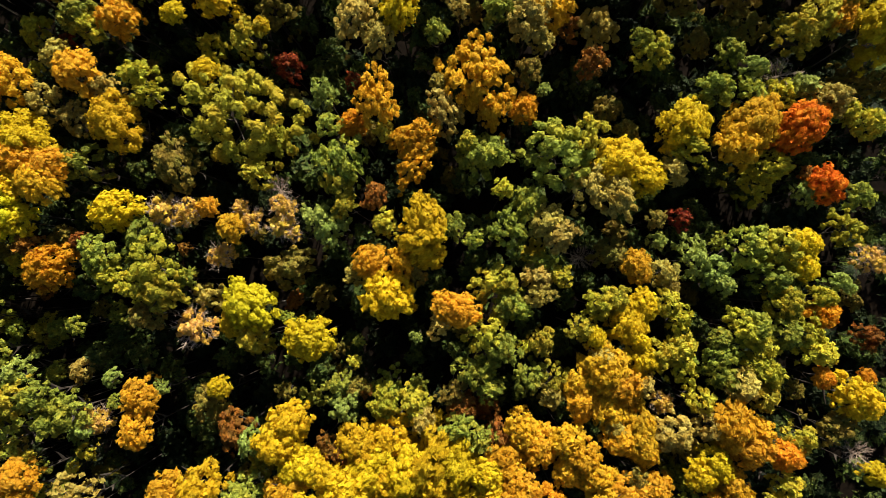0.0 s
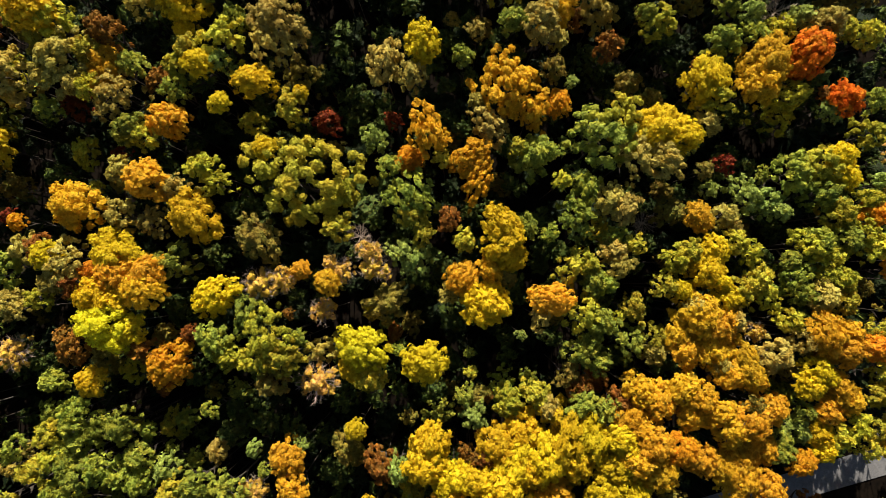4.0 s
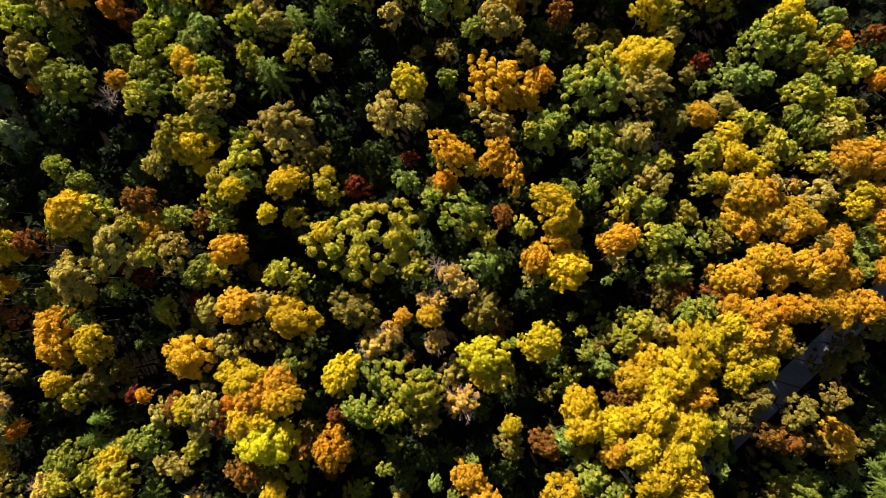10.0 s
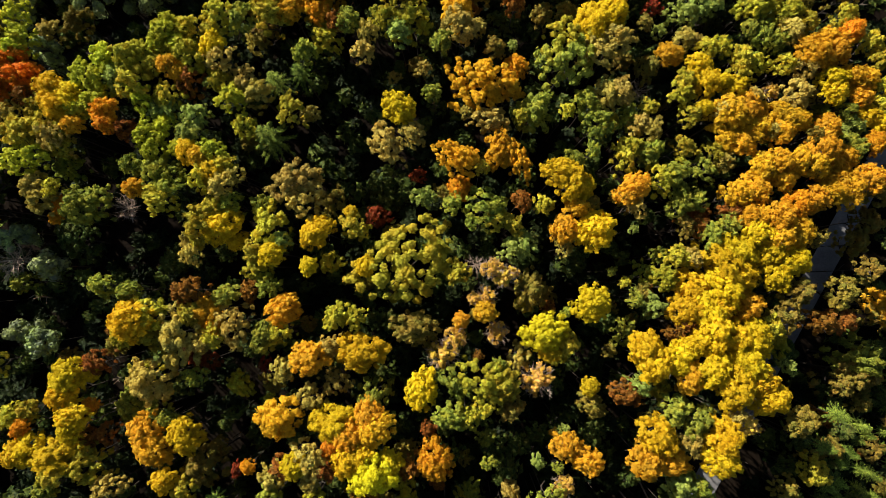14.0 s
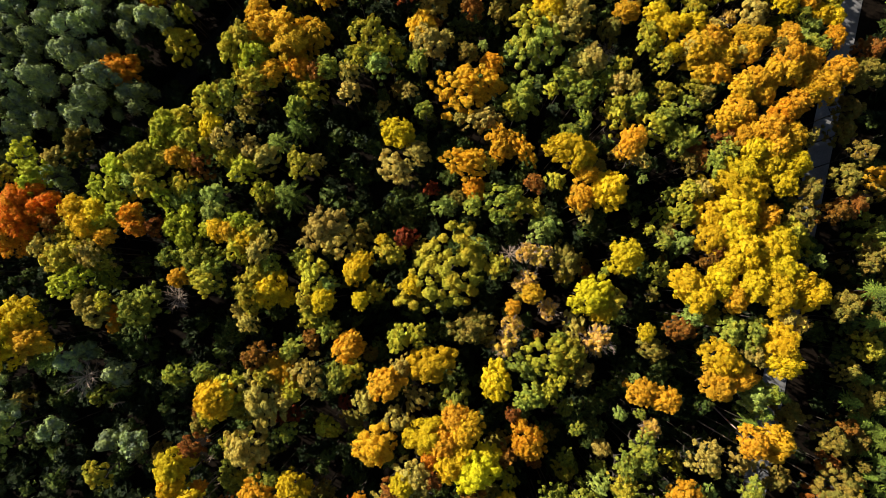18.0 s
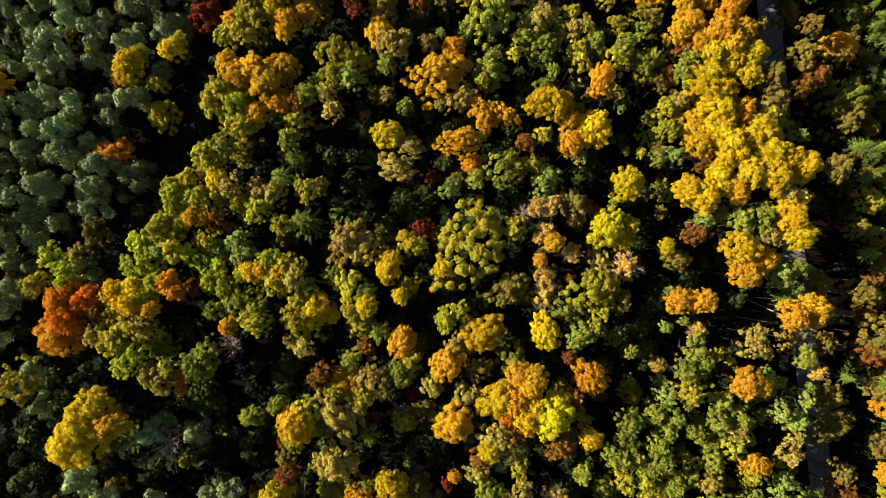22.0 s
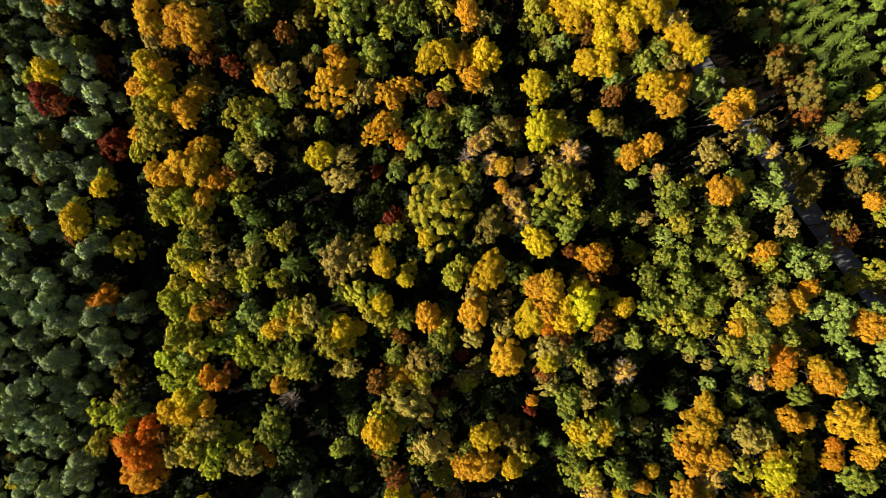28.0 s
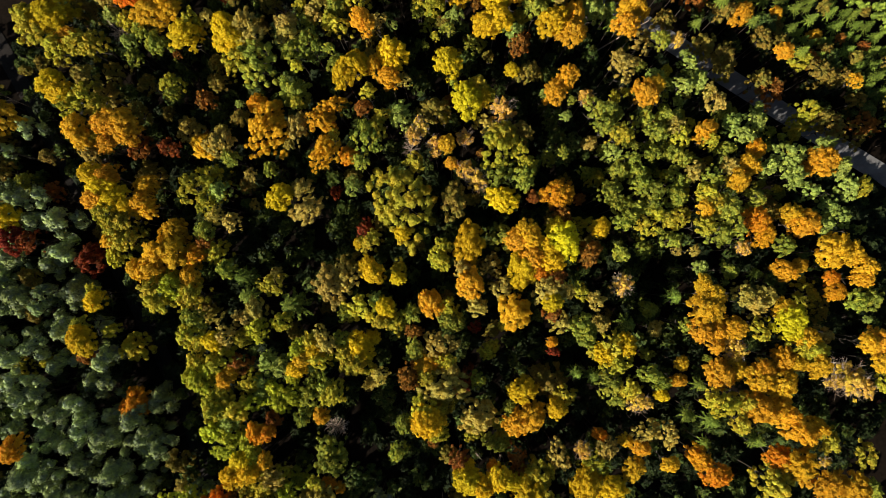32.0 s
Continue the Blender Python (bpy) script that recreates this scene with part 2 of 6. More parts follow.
def crown_shape(seed, count, size, style):
    """Rounded clumps, or for a feathered crown boughs that spring from the stem to the crown's dome; clusters of leaves sit along them, thickest towards the tips."""
    rng = np.random.default_rng(seed)
    if style in CLUMPS:
        return clumped_shape(rng, seed, count, size, *CLUMPS[style], *{"tufted": (0.9, 0.14, 0.05), "round": (0.65, 0.15, 0.4)}.get(style, (0.9, 0.2, 0.3)))
    deep, boughs, knots, least, most, spiky = 1.3, 48, 6, 0.05, 0.11, 0.22
    centres, radii, ways = [], [], []
    for k in range(boughs):
        a = k * 2.39996 + rng.uniform(-0.45, 0.45)
        q = np.sqrt((k + 0.5) / boughs) * rng.uniform(0.9, 1.08)
        reach = 0.94 + 0.13 * np.sin(2 * a + seed) + 0.10 * np.sin(3 * a + 2.1 * seed) + rng.uniform(-spiky, spiky) * 0.6
        d = min(q, 1.05) * reach
        tip = np.array([d * np.cos(a), d * np.sin(a), -0.62 * deep * d**2.3 - rng.uniform(0, spiky)])
        if k % 4 == 3:
            tip[2] -= rng.uniform(0.2, 0.7) * deep
        foot = np.array([0.12 * np.cos(a), 0.12 * np.sin(a), tip[2] - 0.35 - 0.3 * d])
        go = tip - foot
        for m in range(knots):
            u = 1.0 - 0.62 * (m / knots) ** 1.1
            c = foot + go * u + rng.normal(size=3) * 0.085 * (1.25 - u + 0.4) * [1, 1, 0.7]
            centres.append(c)
            radii.append(rng.uniform(least, most) * (1.15 - 0.35 * u))
            ways.append(unit(go + [0, 0, 0.15]))
    centres, radii, ways = np.array(centres), np.array(radii), np.array(ways)
    choice = rng.choice(len(radii), count, p=radii**2 / (radii**2).sum())
    d = unit(rng.normal(size=(count, 3)) + [0, 0, 0.3])
    far = radii[choice] * rng.uniform(0.35, 1.15, count) ** 0.7
    p = centres[choice] + d * far[:, None] * [1.05, 1.05, 0.8]
    out = unit(p - [0, 0, -1.0])
    normal = d * 0.4 + out * 0.5 + rng.normal(size=d.shape) * 0.3 + [0, 0, 0.85]
    v, f = leaves(p, normal, size, rng, 2.4, ways[choice] - [0, 0, 0.3])
    v[:, 2] -= np.sort(v[:, 2])[-max(8, len(v) // 60)]
    return v, f


def tube(path, radii, sides=6):
    """A tapered tube along a path of points."""
    path = np.asarray(path, float)
    t = unit(np.gradient(path, axis=0))
    u = unit(np.cross(t, [0.31, 0.87, 0.4]))
    w = np.cross(t, u)
    a = np.arange(sides) * 2 * np.pi / sides
    ring = u[:, None] * np.cos(a)[None, :, None] + w[:, None] * np.sin(a)[None, :, None]
    v = (path[:, None] + ring * np.asarray(radii)[:, None, None]).reshape(-1, 3)
    i, j = np.meshgrid(np.arange(len(path) - 1), np.arange(sides), indexing="ij")
    k = (j + 1) % sides
    f = np.stack([i * sides + j, i * sides + k, (i + 1) * sides + k, (i + 1) * sides + j], -1).reshape(-1, 4)
    return v, f


def joined(pieces):
    v, f, n = [], [], 0
    for a, b in pieces:
        v.append(a)
        f.append(b + n)
        n += len(a)
    return np.concatenate(v), np.concatenate(f)


def trunk_mesh(name, seed, material, limbs=7, first=0.5, thick=1.0):
    """A stem of height 1 and crown reach 1, with its limbs."""
    rng = np.random.default_rng(seed)
    z = np.linspace(0, 0.95, 7)
    bend = np.stack([0.06 * np.sin(z * 4 + seed) - 0.06 * np.sin(seed), 0.05 * np.sin(z * 3 + 2 * seed) - 0.05 * np.sin(2 * seed), z], 1)
    pieces = [tube(bend, thick * np.array([0.085, 0.065, 0.055, 0.048, 0.04, 0.028, 0.012]), 6)]
    for k in range(limbs):
        h = first + (0.9 - first) * (k + rng.uniform(0, 0.8)) / limbs
        a = k * 2.4 + rng.uniform(-0.4, 0.4)
        o = np.array([np.interp(h, z, bend[:, 0]), np.interp(h, z, bend[:, 1]), h])
        go = np.array([np.cos(a) * rng.uniform(0.5, 0.85), np.sin(a) * rng.uniform(0.5, 0.85), rng.uniform(0.03, 0.09)])
        s = np.linspace(0, 1, 4)[:, None]
        pieces.append(tube(o + go * s + np.array([0, 0, 0.03]) * s**2, thick * np.array([0.03, 0.02, 0.013, 0.005]), 4))
    v, f = joined(pieces)
    return mesh_of(name, v, f, material, True)


def bare_boughs(name, seed, material, boughs=24, twigs=7):
    """A leafless crown of radius 1 with its top at z = 0: boughs that fork into twigs."""
    rng = np.random.default_rng(seed)
    pieces = []
    for k in range(boughs):
        a, rise = k * 2.4 + rng.uniform(-0.3, 0.3), rng.uniform(0.15, 1.0)
        o = np.array([0, 0, -1.6 + 0.9 * k / boughs])
        go = np.array([np.cos(a), np.sin(a), 0]) * rng.uniform(0.6, 1.0) + [0, 0, rise * 0.7]
        s = np.linspace(0, 1, 6)[:, None]
        way = o + go * s + [0, 0, 0.15] * s**2 + rng.normal(size=(6, 3)) * 0.03 * s
        pieces.append(tube(way, [0.026, 0.021, 0.016, 0.012, 0.008, 0.003], 4))
        for j in range(twigs * 2):
            q = way[2 + j % 3] + (way[3 + j % 3] - way[2 + j % 3]) * rng.uniform()
            tip = unit(go + rng.normal(size=3) * 0.7) * rng.uniform(0.16, 0.42)
            u = np.linspace(0, 1, 3)[:, None]
            pieces.append(tube(q + tip * u + rng.normal(size=(3, 3)) * 0.02 * u, [0.010, 0.007, 0.003], 3))
    v, f = joined(pieces)
    v[:, 2] -= v[:, 2].max()
    return mesh_of(name, v, f, material, True)


def spruce_crown(name, seed, material, whorls=9, needles=13):
    """A conical crown of radius 1 with its top at z = 0 and drooping branches in whorls."""
    rng = np.random.default_rng(seed)
    p, n, al = [], [], []
    for w in range(whorls):
        z, reach = -0.12 - 2.7 * w / whorls, 0.10 + 0.9 * ((w + 0.5) / whorls) ** 0.85
        many = 6 + int(3 * reach)
        for k in range(many):
            a = 2 * np.pi * k / many + w * 0.9 + rng.uniform(-0.2, 0.2)
            out = np.array([np.cos(a), np.sin(a), 0])
            side = np.array([-np.sin(a), np.cos(a), 0])
            long = reach * rng.uniform(0.8, 1.1)
            for s in np.linspace(0.12, 1.0, max(4, int(needles * reach))):
                droop = -0.30 * long * s - 0.25 * long * s**2 + 0.1 * s**3
                for e in (-1, 1):
                    p.append(out * long * s + side * e * 0.055 * (1.15 - s) + [0, 0, z + droop])
                    n.append(np.array([0, 0, 1.0]) + out * 0.35 + rng.normal(size=3) * 0.25)
                    al.append(out * 0.8 + side * e * 0.8 - [0, 0, 0.25])
    v, f = leaves(np.array(p), np.array(n), 0.066, rng, 2.7, np.array(al), 0.1)
    v[:, 2] -= v[:, 2].max()
    return mesh_of(name, v, f, material)


# ---- tree stock: three sizes of every style, so that leaves keep their size ----
GREEN, SIZES = LEAF["green"], {"small": (1.4, 760, 0.205), "middle": (2.3, 1900, 0.128), "large": (3.6, 4500, 0.082)}
STOCK = {}
for style, variants in (("lobed", 4), ("feathered", 4), ("open", 3), ("tufted", 4), ("round", 4)):
    for size, (_, count, leaf) in SIZES.items():
        thin = {"lobed": 1.0, "feathered": 1.15, "open": 0.62, "tufted": 1.05, "round": 1.3}[style]
        STOCK[style, size] = [crown("crown", 11 * k + len(STOCK) * 7 + 3, int(count * thin), leaf * {"round": 0.86, "tufted": 0.85, "feathered": 0.9}.get(style, 1), style, GREEN) for k in range(variants)]
for size, (count, leaf) in {"small": (900, 0.19), "middle": (2000, 0.12), "large": (4600, 0.075), "huge": (9500, 0.044)}.items():
    STOCK["oak", size] = [crown("crown", 5 * k + len(STOCK) + 77, count, leaf, "oak", GREEN) for k in range(2)]
SPRUCE = [spruce_crown("crown", k + 40, GREEN) for k in range(3)]
BARE = [bare_boughs("bare_limb", k + 60, DEAD_WOOD) for k in range(3)]
TRUNKS = [trunk_mesh("trunk", k + 20, BARK, 7, 0.5, 0.7) for k in range(4)]
PALE_TRUNKS = [trunk_mesh("trunk", k + 30, PALE_BARK, 6, 0.55, 0.5) for k in range(3)]
CONIFER_TRUNKS = [trunk_mesh("trunk", k + 35, BARK, 0, 0.5, 0.9) for k in range(2)]
PLACED = []
pick = random.Random(7)


def part(name, data, parent, material=None, at=(0, 0, 0), turn=0.0, scale=(1, 1, 1), label=""):
    ob = new(name, data)
    ob.parent = parent
    ob.location, ob.rotation_euler, ob.scale = at, (0, 0, turn), scale
    if material:
        ob.material_slots[0].link = "OBJECT"
        ob.material_slots[0].material = material
    return tagged(ob, label)


def stand(name, x, y, label, category, group, r, h):
    if abs(y - road_y(x)) < 7.5:
        label += " beside the forest road"
    elif abs(y - lane_y(x)) < 6.5:
        label += " beside the earth track"
    elif name == "pine_tree":
        label += " in a dense stand"
    base = tagged(new(name), label, category, group)
    base.location = (x, y, 0)
    base.empty_display_size = 0.5
    PLACED.append((x, y, r, h))
    return base


def size_of(r):
    return "small" if r < 1.85 else "middle" if r < 2.95 else "large"


COLOUR_WORDS = {
    "yellow": "bright yellow autumn leaves", "lemon": "pale lemon yellow autumn leaves", "gold": "golden amber autumn leaves", "orange": "bright orange autumn leaves", "scarlet": "vivid orange-red autumn leaves",
    "rust": "rust brown autumn leaves", "red": "deep red autumn leaves", "green": "mid green leaves", "olive": "olive green leaves turning yellow",
    "lime": "fresh light green leaves", "spring": "bright yellow-green leaves", "brown": "dull brown and olive leaves", "khaki": "pale khaki leaves turning brown", "dark": "green leaves darkened with painted shade",
}


KINDS = {"yellow": "maple", "lemon": "birch", "gold": "maple", "orange": "maple", "scarlet": "cherry", "rust": "beech", "red": "maple", "green": "hornbeam", "olive": "oak", "lime": "linden", "spring": "oak", "brown": "alder", "khaki": "oak", "dark": "hazel"}


def broadleaf(tint, x, y, r, h, style=""):
    """A broad-leaved tree of crown radius r and height h."""
    smooth = ["round", "round", "round", "feathered"] if r > 2.6 else ["round"]
    style = style or pick.choice({"yellow": smooth, "lemon": ["round"], "gold": smooth, "orange": smooth, "scarlet": ["round"],
                                  "rust": ["open", "lobed"], "red": ["lobed", "open"], "brown": ["lobed", "open", "lobed"], "khaki": ["open", "lobed", "open"]}.get(tint, ["lobed", "lobed", "open", "open"]))
    grown = "tall" if h > 17.5 else "smaller" if h > 9 else "low"
    birch = tint == "lemon" or tint in ("yellow", "gold") and style == "feathered"
    kind = "birch" if birch else "ash" if tint == "olive" and style == "open" else KINDS[tint]
    tree = stand(f"{kind}_tree", x, y, f"{grown} {kind} with {COLOUR_WORDS[tint]}", "tree", f"{kind} trees of the wood", r, h)
    part("trunk", pick.choice(PALE_TRUNKS if birch else TRUNKS), tree, None, (0, 0, -0.1), pick.uniform(0, 6.28), (r, r, (h - 0.5 * r) / 0.95), "pale birch bark" if birch else "")
    oval = pick.uniform(0.86, 1.16)
    size = "huge" if style == "oak" and r > 4.6 else size_of(r)
    part("crown", pick.choice(STOCK[style, size]), tree, LEAF[tint], (0, 0, h), pick.uniform(0, 6.28), (r * 1.17 * oval, r * 1.17 / oval, min(r * pick.uniform(1.3, 1.75), 0.42 * h)))
    return tree


def pine(x, y, r, h):
    tree = stand("pine_tree", x, y, "grey-green pine with tufted needles", "tree", "pines beyond the track", r, h)
    part("trunk", pick.choice(TRUNKS), tree, None, (0, 0, -0.1), pick.uniform(0, 6.28), (r * 0.8, r * 0.8, (h - 0.4 * r) / 0.95))
    part("crown", pick.choice(STOCK["tufted", size_of(r)]), tree, LEAF["pine"], (0, 0, h), pick.uniform(0, 6.28), (r * 1.1, r * 1.1, r * 1.5))
    return tree


def spruce(x, y, r, h):
    tree = stand("spruce_tree", x, y, "green spruce with whorls of drooping branches", "tree", "spruces", r, h)
    part("trunk", pick.choice(CONIFER_TRUNKS), tree, None, (0, 0, -0.1), pick.uniform(0, 6.28), (r * 0.7, r * 0.7, h / 0.95))
    part("crown", pick.choice(SPRUCE), tree, LEAF["spruce"], (0, 0, h), pick.uniform(0, 6.28), (r * 1.15, r * 1.15, r * 0.95))
    return tree


def bare_tree(x, y, r, h, leafy=True):
    words = "half-bare tree with tan and amber withered leaves" if leafy else "dead bare tree with pale grey branches"
    tree = stand("withered_tree" if leafy else "dead_tree", x, y, words, "tree", "withered trees", r, h)
    part("trunk", pick.choice(CONIFER_TRUNKS), tree, BARK, (0, 0, -0.1), pick.uniform(0, 6.28), (r * 0.7, r * 0.7, (h - 0.8 * r) / 0.95))
    part("bare_limb", pick.choice(BARE), tree, None, (0, 0, h), pick.uniform(0, 6.28), (r, r, r), "bare pale branches")
    if leafy:
        part("crown", pick.choice(STOCK["open", size_of(r)]), tree, LEAF["tan"], (0, 0, h - 0.12 * r), pick.uniform(0, 6.28), (r * 0.95, r * 0.95, r))
    return tree


# ---- ground, road and track ----
def sheet(name, xs, ys, height, material, label, category):
    X, Y = np.meshgrid(xs, ys, indexing="ij")
    v = np.stack([X, Y, height(X, Y)], -1).reshape(-1, 3)
    i, j = np.meshgrid(np.arange(len(xs) - 1), np.arange(len(ys) - 1), indexing="ij")
    m = len(ys)
    f = np.stack([i * m + j, (i + 1) * m + j, (i + 1) * m + j + 1, i * m + j + 1], -1).reshape(-1, 4)
    return tagged(new(name, mesh_of(name, v, f, material, True)), label, category, kind="structure")


def lane_y(x):
    """The middle of the earth track between the mixed wood and the pines."""
    return 77.0 - 0.52 * x + 0.0006 * x * x if x > -10 else 82.2 - 0.75 * (x + 10)


def road_y(x):
    """The middle of the forest road."""
    return -43.3 + 0.012 * x - 0.00022 * min(x, 0.0) ** 2


def rolling(X, Y):
    return 0.10 * np.sin(X * 0.31) * np.sin(Y * 0.27) - 0.12


near = np.arange(-170, 111, 4.0)
xs = np.concatenate([[-2500, -900, -400, -250], near, [160, 300, 800, 2500]])
near = np.arange(-120, 161, 4.0)
ys = np.concatenate([[-2500, -900, -400, -200], near, [220, 400, 900, 2500]])
sheet("ground", xs, ys, rolling, SHADE_DARK_LITTER, "leaf litter and soil floor, forest shade painted into its colour", "ground")


def ribbon(name, xs, middle, half, z, material, label, category):
    v, f = [], []
    for k, x in enumerate(xs):
        for s in (-1, -0.5, 0, 0.5, 1):
            v.append((x, middle(x) + s * half, z + 0.03 * (1 - s * s)))
        if k:
            a = 5 * k
            f += [(a - 5 + q, a + q, a + q + 1, a - 4 + q) for q in range(4)]
    return tagged(new(name, mesh_of(name, v, f, material, True)), label, category, kind="structure")


ribbon("road", np.arange(-260, 201, 4.0), road_y, 2.2, 0.06, ROAD, "narrow grey forest road with worn asphalt", "road")
ribbon("track", np.arange(-70, 121, 3.0), lane_y, 2.0, 0.02, SHADE_DARK_TRACK, "earth track between wood and pines, shade painted into its colour", "track")

def leaning_trunk(x, y, top, seed):
    """A dead stem that leans from its foot at x, y to its broken top, with a few branch stubs."""
    rng = np.random.default_rng(seed)
    tree = stand("leaning_dead_tree", x, y, "pale leaning dead tree with broken branch stubs", "tree", "withered trees", 0.4, top[2])
    go = np.array([top[0] - x, top[1] - y, top[2]])
    s = np.linspace(0, 1, 8)[:, None]
    way = go * s + np.array([0, 0, 0.8]) * s * (1 - s) + rng.normal(size=(8, 3)) * 0.06 * s
    v, f = tube(way, [0.17, 0.15, 0.135, 0.12, 0.105, 0.09, 0.07, 0.045], 7)
    part("trunk", mesh_of("trunk", v, f, DEAD_WOOD, True), tree, None, (0, 0, -0.1))
    for k in range(6):
        o = way[3 + k % 5]
        out = unit(np.array([*rng.normal(size=2), 0.5])) * rng.uniform(0.6, 1.7)
        u = np.linspace(0, 1, 4)[:, None]
        v, f = tube(o + out * u + rng.normal(size=(4, 3)) * 0.06 * u, [0.045, 0.034, 0.022, 0.008], 5)
        part("branch_stub", mesh_of("branch_stub", v, f, DEAD_WOOD, True), tree, None, (0, 0, -0.1))
    return tree


leaning_trunk(-38.4, -33.5, (-43.7, -37.9, 15.0), 1)
leaning_trunk(-41.9, -31.7, (-42.7, -34.4, 11.0), 2)
leaning_trunk(-69.0, 54.0, (-65.3, 50.8, 13.0), 3)
leaning_trunk(-73.0, 51.0, (-69.3, 48.5, 12.0), 4)
leaning_trunk(-64.0, 73.0, (-60.8, 69.4, 12.0), 5)

# ---- trees, one by one ----
broadleaf("khaki", -52.3, 43.1, 3.4, 22.9)
broadleaf("olive", -48.5, 43.4, 1.6, 21.6)
broadleaf("gold", -47.3, 41.8, 2.2, 20.3)
broadleaf("green", -43.7, 40.6, 1.7, 20.2)
broadleaf("red", -55.1, 41.6, 2.0, 15.1)
broadleaf("khaki", -47.0, 37.4, 2.8, 21.4)
broadleaf("rust", -41.6, 38.2, 1.4, 18.9)
broadleaf("green", -39.2, 35.8, 1.8, 20.6)
broadleaf("olive", -62.2, 46.9, 2.3, 15.0)
broadleaf("dark", -61.7, 41.8, 1.7, 11.2)
broadleaf("olive", -35.7, 39.9, 1.5, 21.9)
broadleaf("olive", -31.2, 39.9, 2.9, 22.6)
broadleaf("yellow", -34.7, 37.3, 1.8, 22.5)
broadleaf("lime", -32.5, 37.1, 1.4, 21.6)
broadleaf("yellow", -28.6, 33.4, 2.3, 21.9)
broadleaf("yellow", -33.5, 31.7, 1.3, 21.6)
broadleaf("olive", -32.0, 30.6, 1.7, 14.9)
broadleaf("khaki", -25.6, 37.3, 2.5, 22.3)
broadleaf("olive", -24.9, 29.4, 2.2, 21.8)
broadleaf("yellow", -29.3, 24.4, 1.4, 22.2)
broadleaf("olive", -26.1, 19.9, 6.3, 24.0, "oak")
broadleaf("olive", -21.7, 16.8, 1.8, 20.4)
broadleaf("olive", -23.3, 12.4, 1.8, 21.9)
broadleaf("gold", -41.1, 32.0, 2.4, 21.0)
broadleaf("green", -46.0, 32.4, 2.3, 20.9)
broadleaf("red", -50.8, 31.0, 1.2, 14.8)
broadleaf("olive", -55.7, 33.0, 1.8, 14.9)
broadleaf("gold", -54.5, 24.2, 3.0, 23.2)
broadleaf("gold", -44.9, 24.7, 2.5, 22.9)
broadleaf("khaki", -42.5, 23.2, 1.8, 21.1)
broadleaf("olive", -37.7, 24.5, 1.9, 21.9)
broadleaf("olive", -36.7, 21.9, 1.6, 21.5)
broadleaf("yellow", -40.3, 18.7, 3.1, 23.0)
broadleaf("khaki", -50.2, 21.8, 2.2, 20.5)
broadleaf("khaki", -46.2, 19.6, 1.9, 20.9)
broadleaf("rust", -60.0, 20.2, 1.6, 22.3)
broadleaf("khaki", -57.1, 17.2, 2.7, 23.6)
broadleaf("yellow", -51.2, 16.7, 3.0, 23.0)
broadleaf("orange", -54.3, 15.4, 1.6, 21.7)
broadleaf("gold", -47.1, 13.1, 2.1, 23.5)
broadleaf("green", -45.0, 13.9, 2.6, 21.7)
broadleaf("dark", -42.9, 14.6, 2.0, 11.6)
broadleaf("yellow", -39.1, 16.1, 0.8, 19.1)
broadleaf("brown", -33.5, 13.8, 2.8, 21.9)
broadleaf("olive", -55.1, 27.7, 0.9, 14.4)
broadleaf("dark", -61.2, 32.2, 1.4, 11.1)
broadleaf("brown", -23.7, 35.3, 2.6, 15.3)
broadleaf("olive", -25.3, 28.1, 1.1, 21.2)
broadleaf("khaki", -12.2, 31.3, 2.6, 21.4)
broadleaf("khaki", -9.1, 28.6, 1.9, 21.6)
broadleaf("yellow", -6.7, 32.2, 2.4, 22.5)
broadleaf("khaki", -1.4, 36.9, 1.0, 14.7)
broadleaf("brown", 2.0, 34.5, 1.5, 15.0)
broadleaf("dark", 8.2, 36.1, 2.0, 11.6)
broadleaf("khaki", 8.7, 30.8, 2.6, 22.2)
broadleaf("rust", 14.3, 32.3, 1.9, 15.2)
broadleaf("lime", -16.0, 22.6, 1.7, 19.8)
broadleaf("gold", -9.1, 20.9, 2.7, 24.1, "oak")
broadleaf("orange", -12.3, 18.5, 1.7, 20.6)
broadleaf("green", -14.8, 18.3, 1.5, 21.4)
broadleaf("gold", -4.6, 15.9, 2.6, 23.0, "oak")
broadleaf("gold", -4.9, 12.8, 2.0, 22.7, "oak")
broadleaf("olive", -8.2, 17.2, 1.2, 22.0)
broadleaf("green", -13.1, 13.9, 2.9, 23.1)
broadleaf("khaki", -1.3, 19.7, 2.2, 21.9)
broadleaf("gold", 2.6, 23.5, 4.3, 23.0, "oak")
broadleaf("gold", 4.4, 20.0, 1.9, 21.4, "oak")
broadleaf("orange", 8.2, 20.4, 1.7, 19.9)
broadleaf("brown", 8.6, 24.6, 1.5, 21.0)
broadleaf("lime", 10.5, 22.5, 0.8, 19.4)
broadleaf("dark", 16.5, 27.4, 2.7, 11.6)
broadleaf("green", 3.0, 14.7, 2.8, 21.4)
broadleaf("olive", 1.4, 16.0, 1.1, 21.3)
broadleaf("olive", -13.7, 11.3, 1.9, 21.8)
broadleaf("olive", -13.1, 8.7, 1.4, 21.4)
broadleaf("rust", -9.4, 9.7, 1.4, 21.6)
broadleaf("olive", -8.3, 6.6, 1.4, 21.4)
broadleaf("yellow", -3.4, 6.9, 2.3, 24.0)
broadleaf("yellow", -3.8, 4.9, 2.4, 23.8)
broadleaf("green", -0.4, 6.0, 1.5, 22.0)
broadleaf("green", 2.0, 4.5, 1.1, 22.1)
broadleaf("lime", -16.0, 7.2, 2.1, 21.1)
broadleaf("green", 6.1, 5.7, 2.4, 22.9)
broadleaf("green", 8.3, 8.5, 1.8, 21.5)
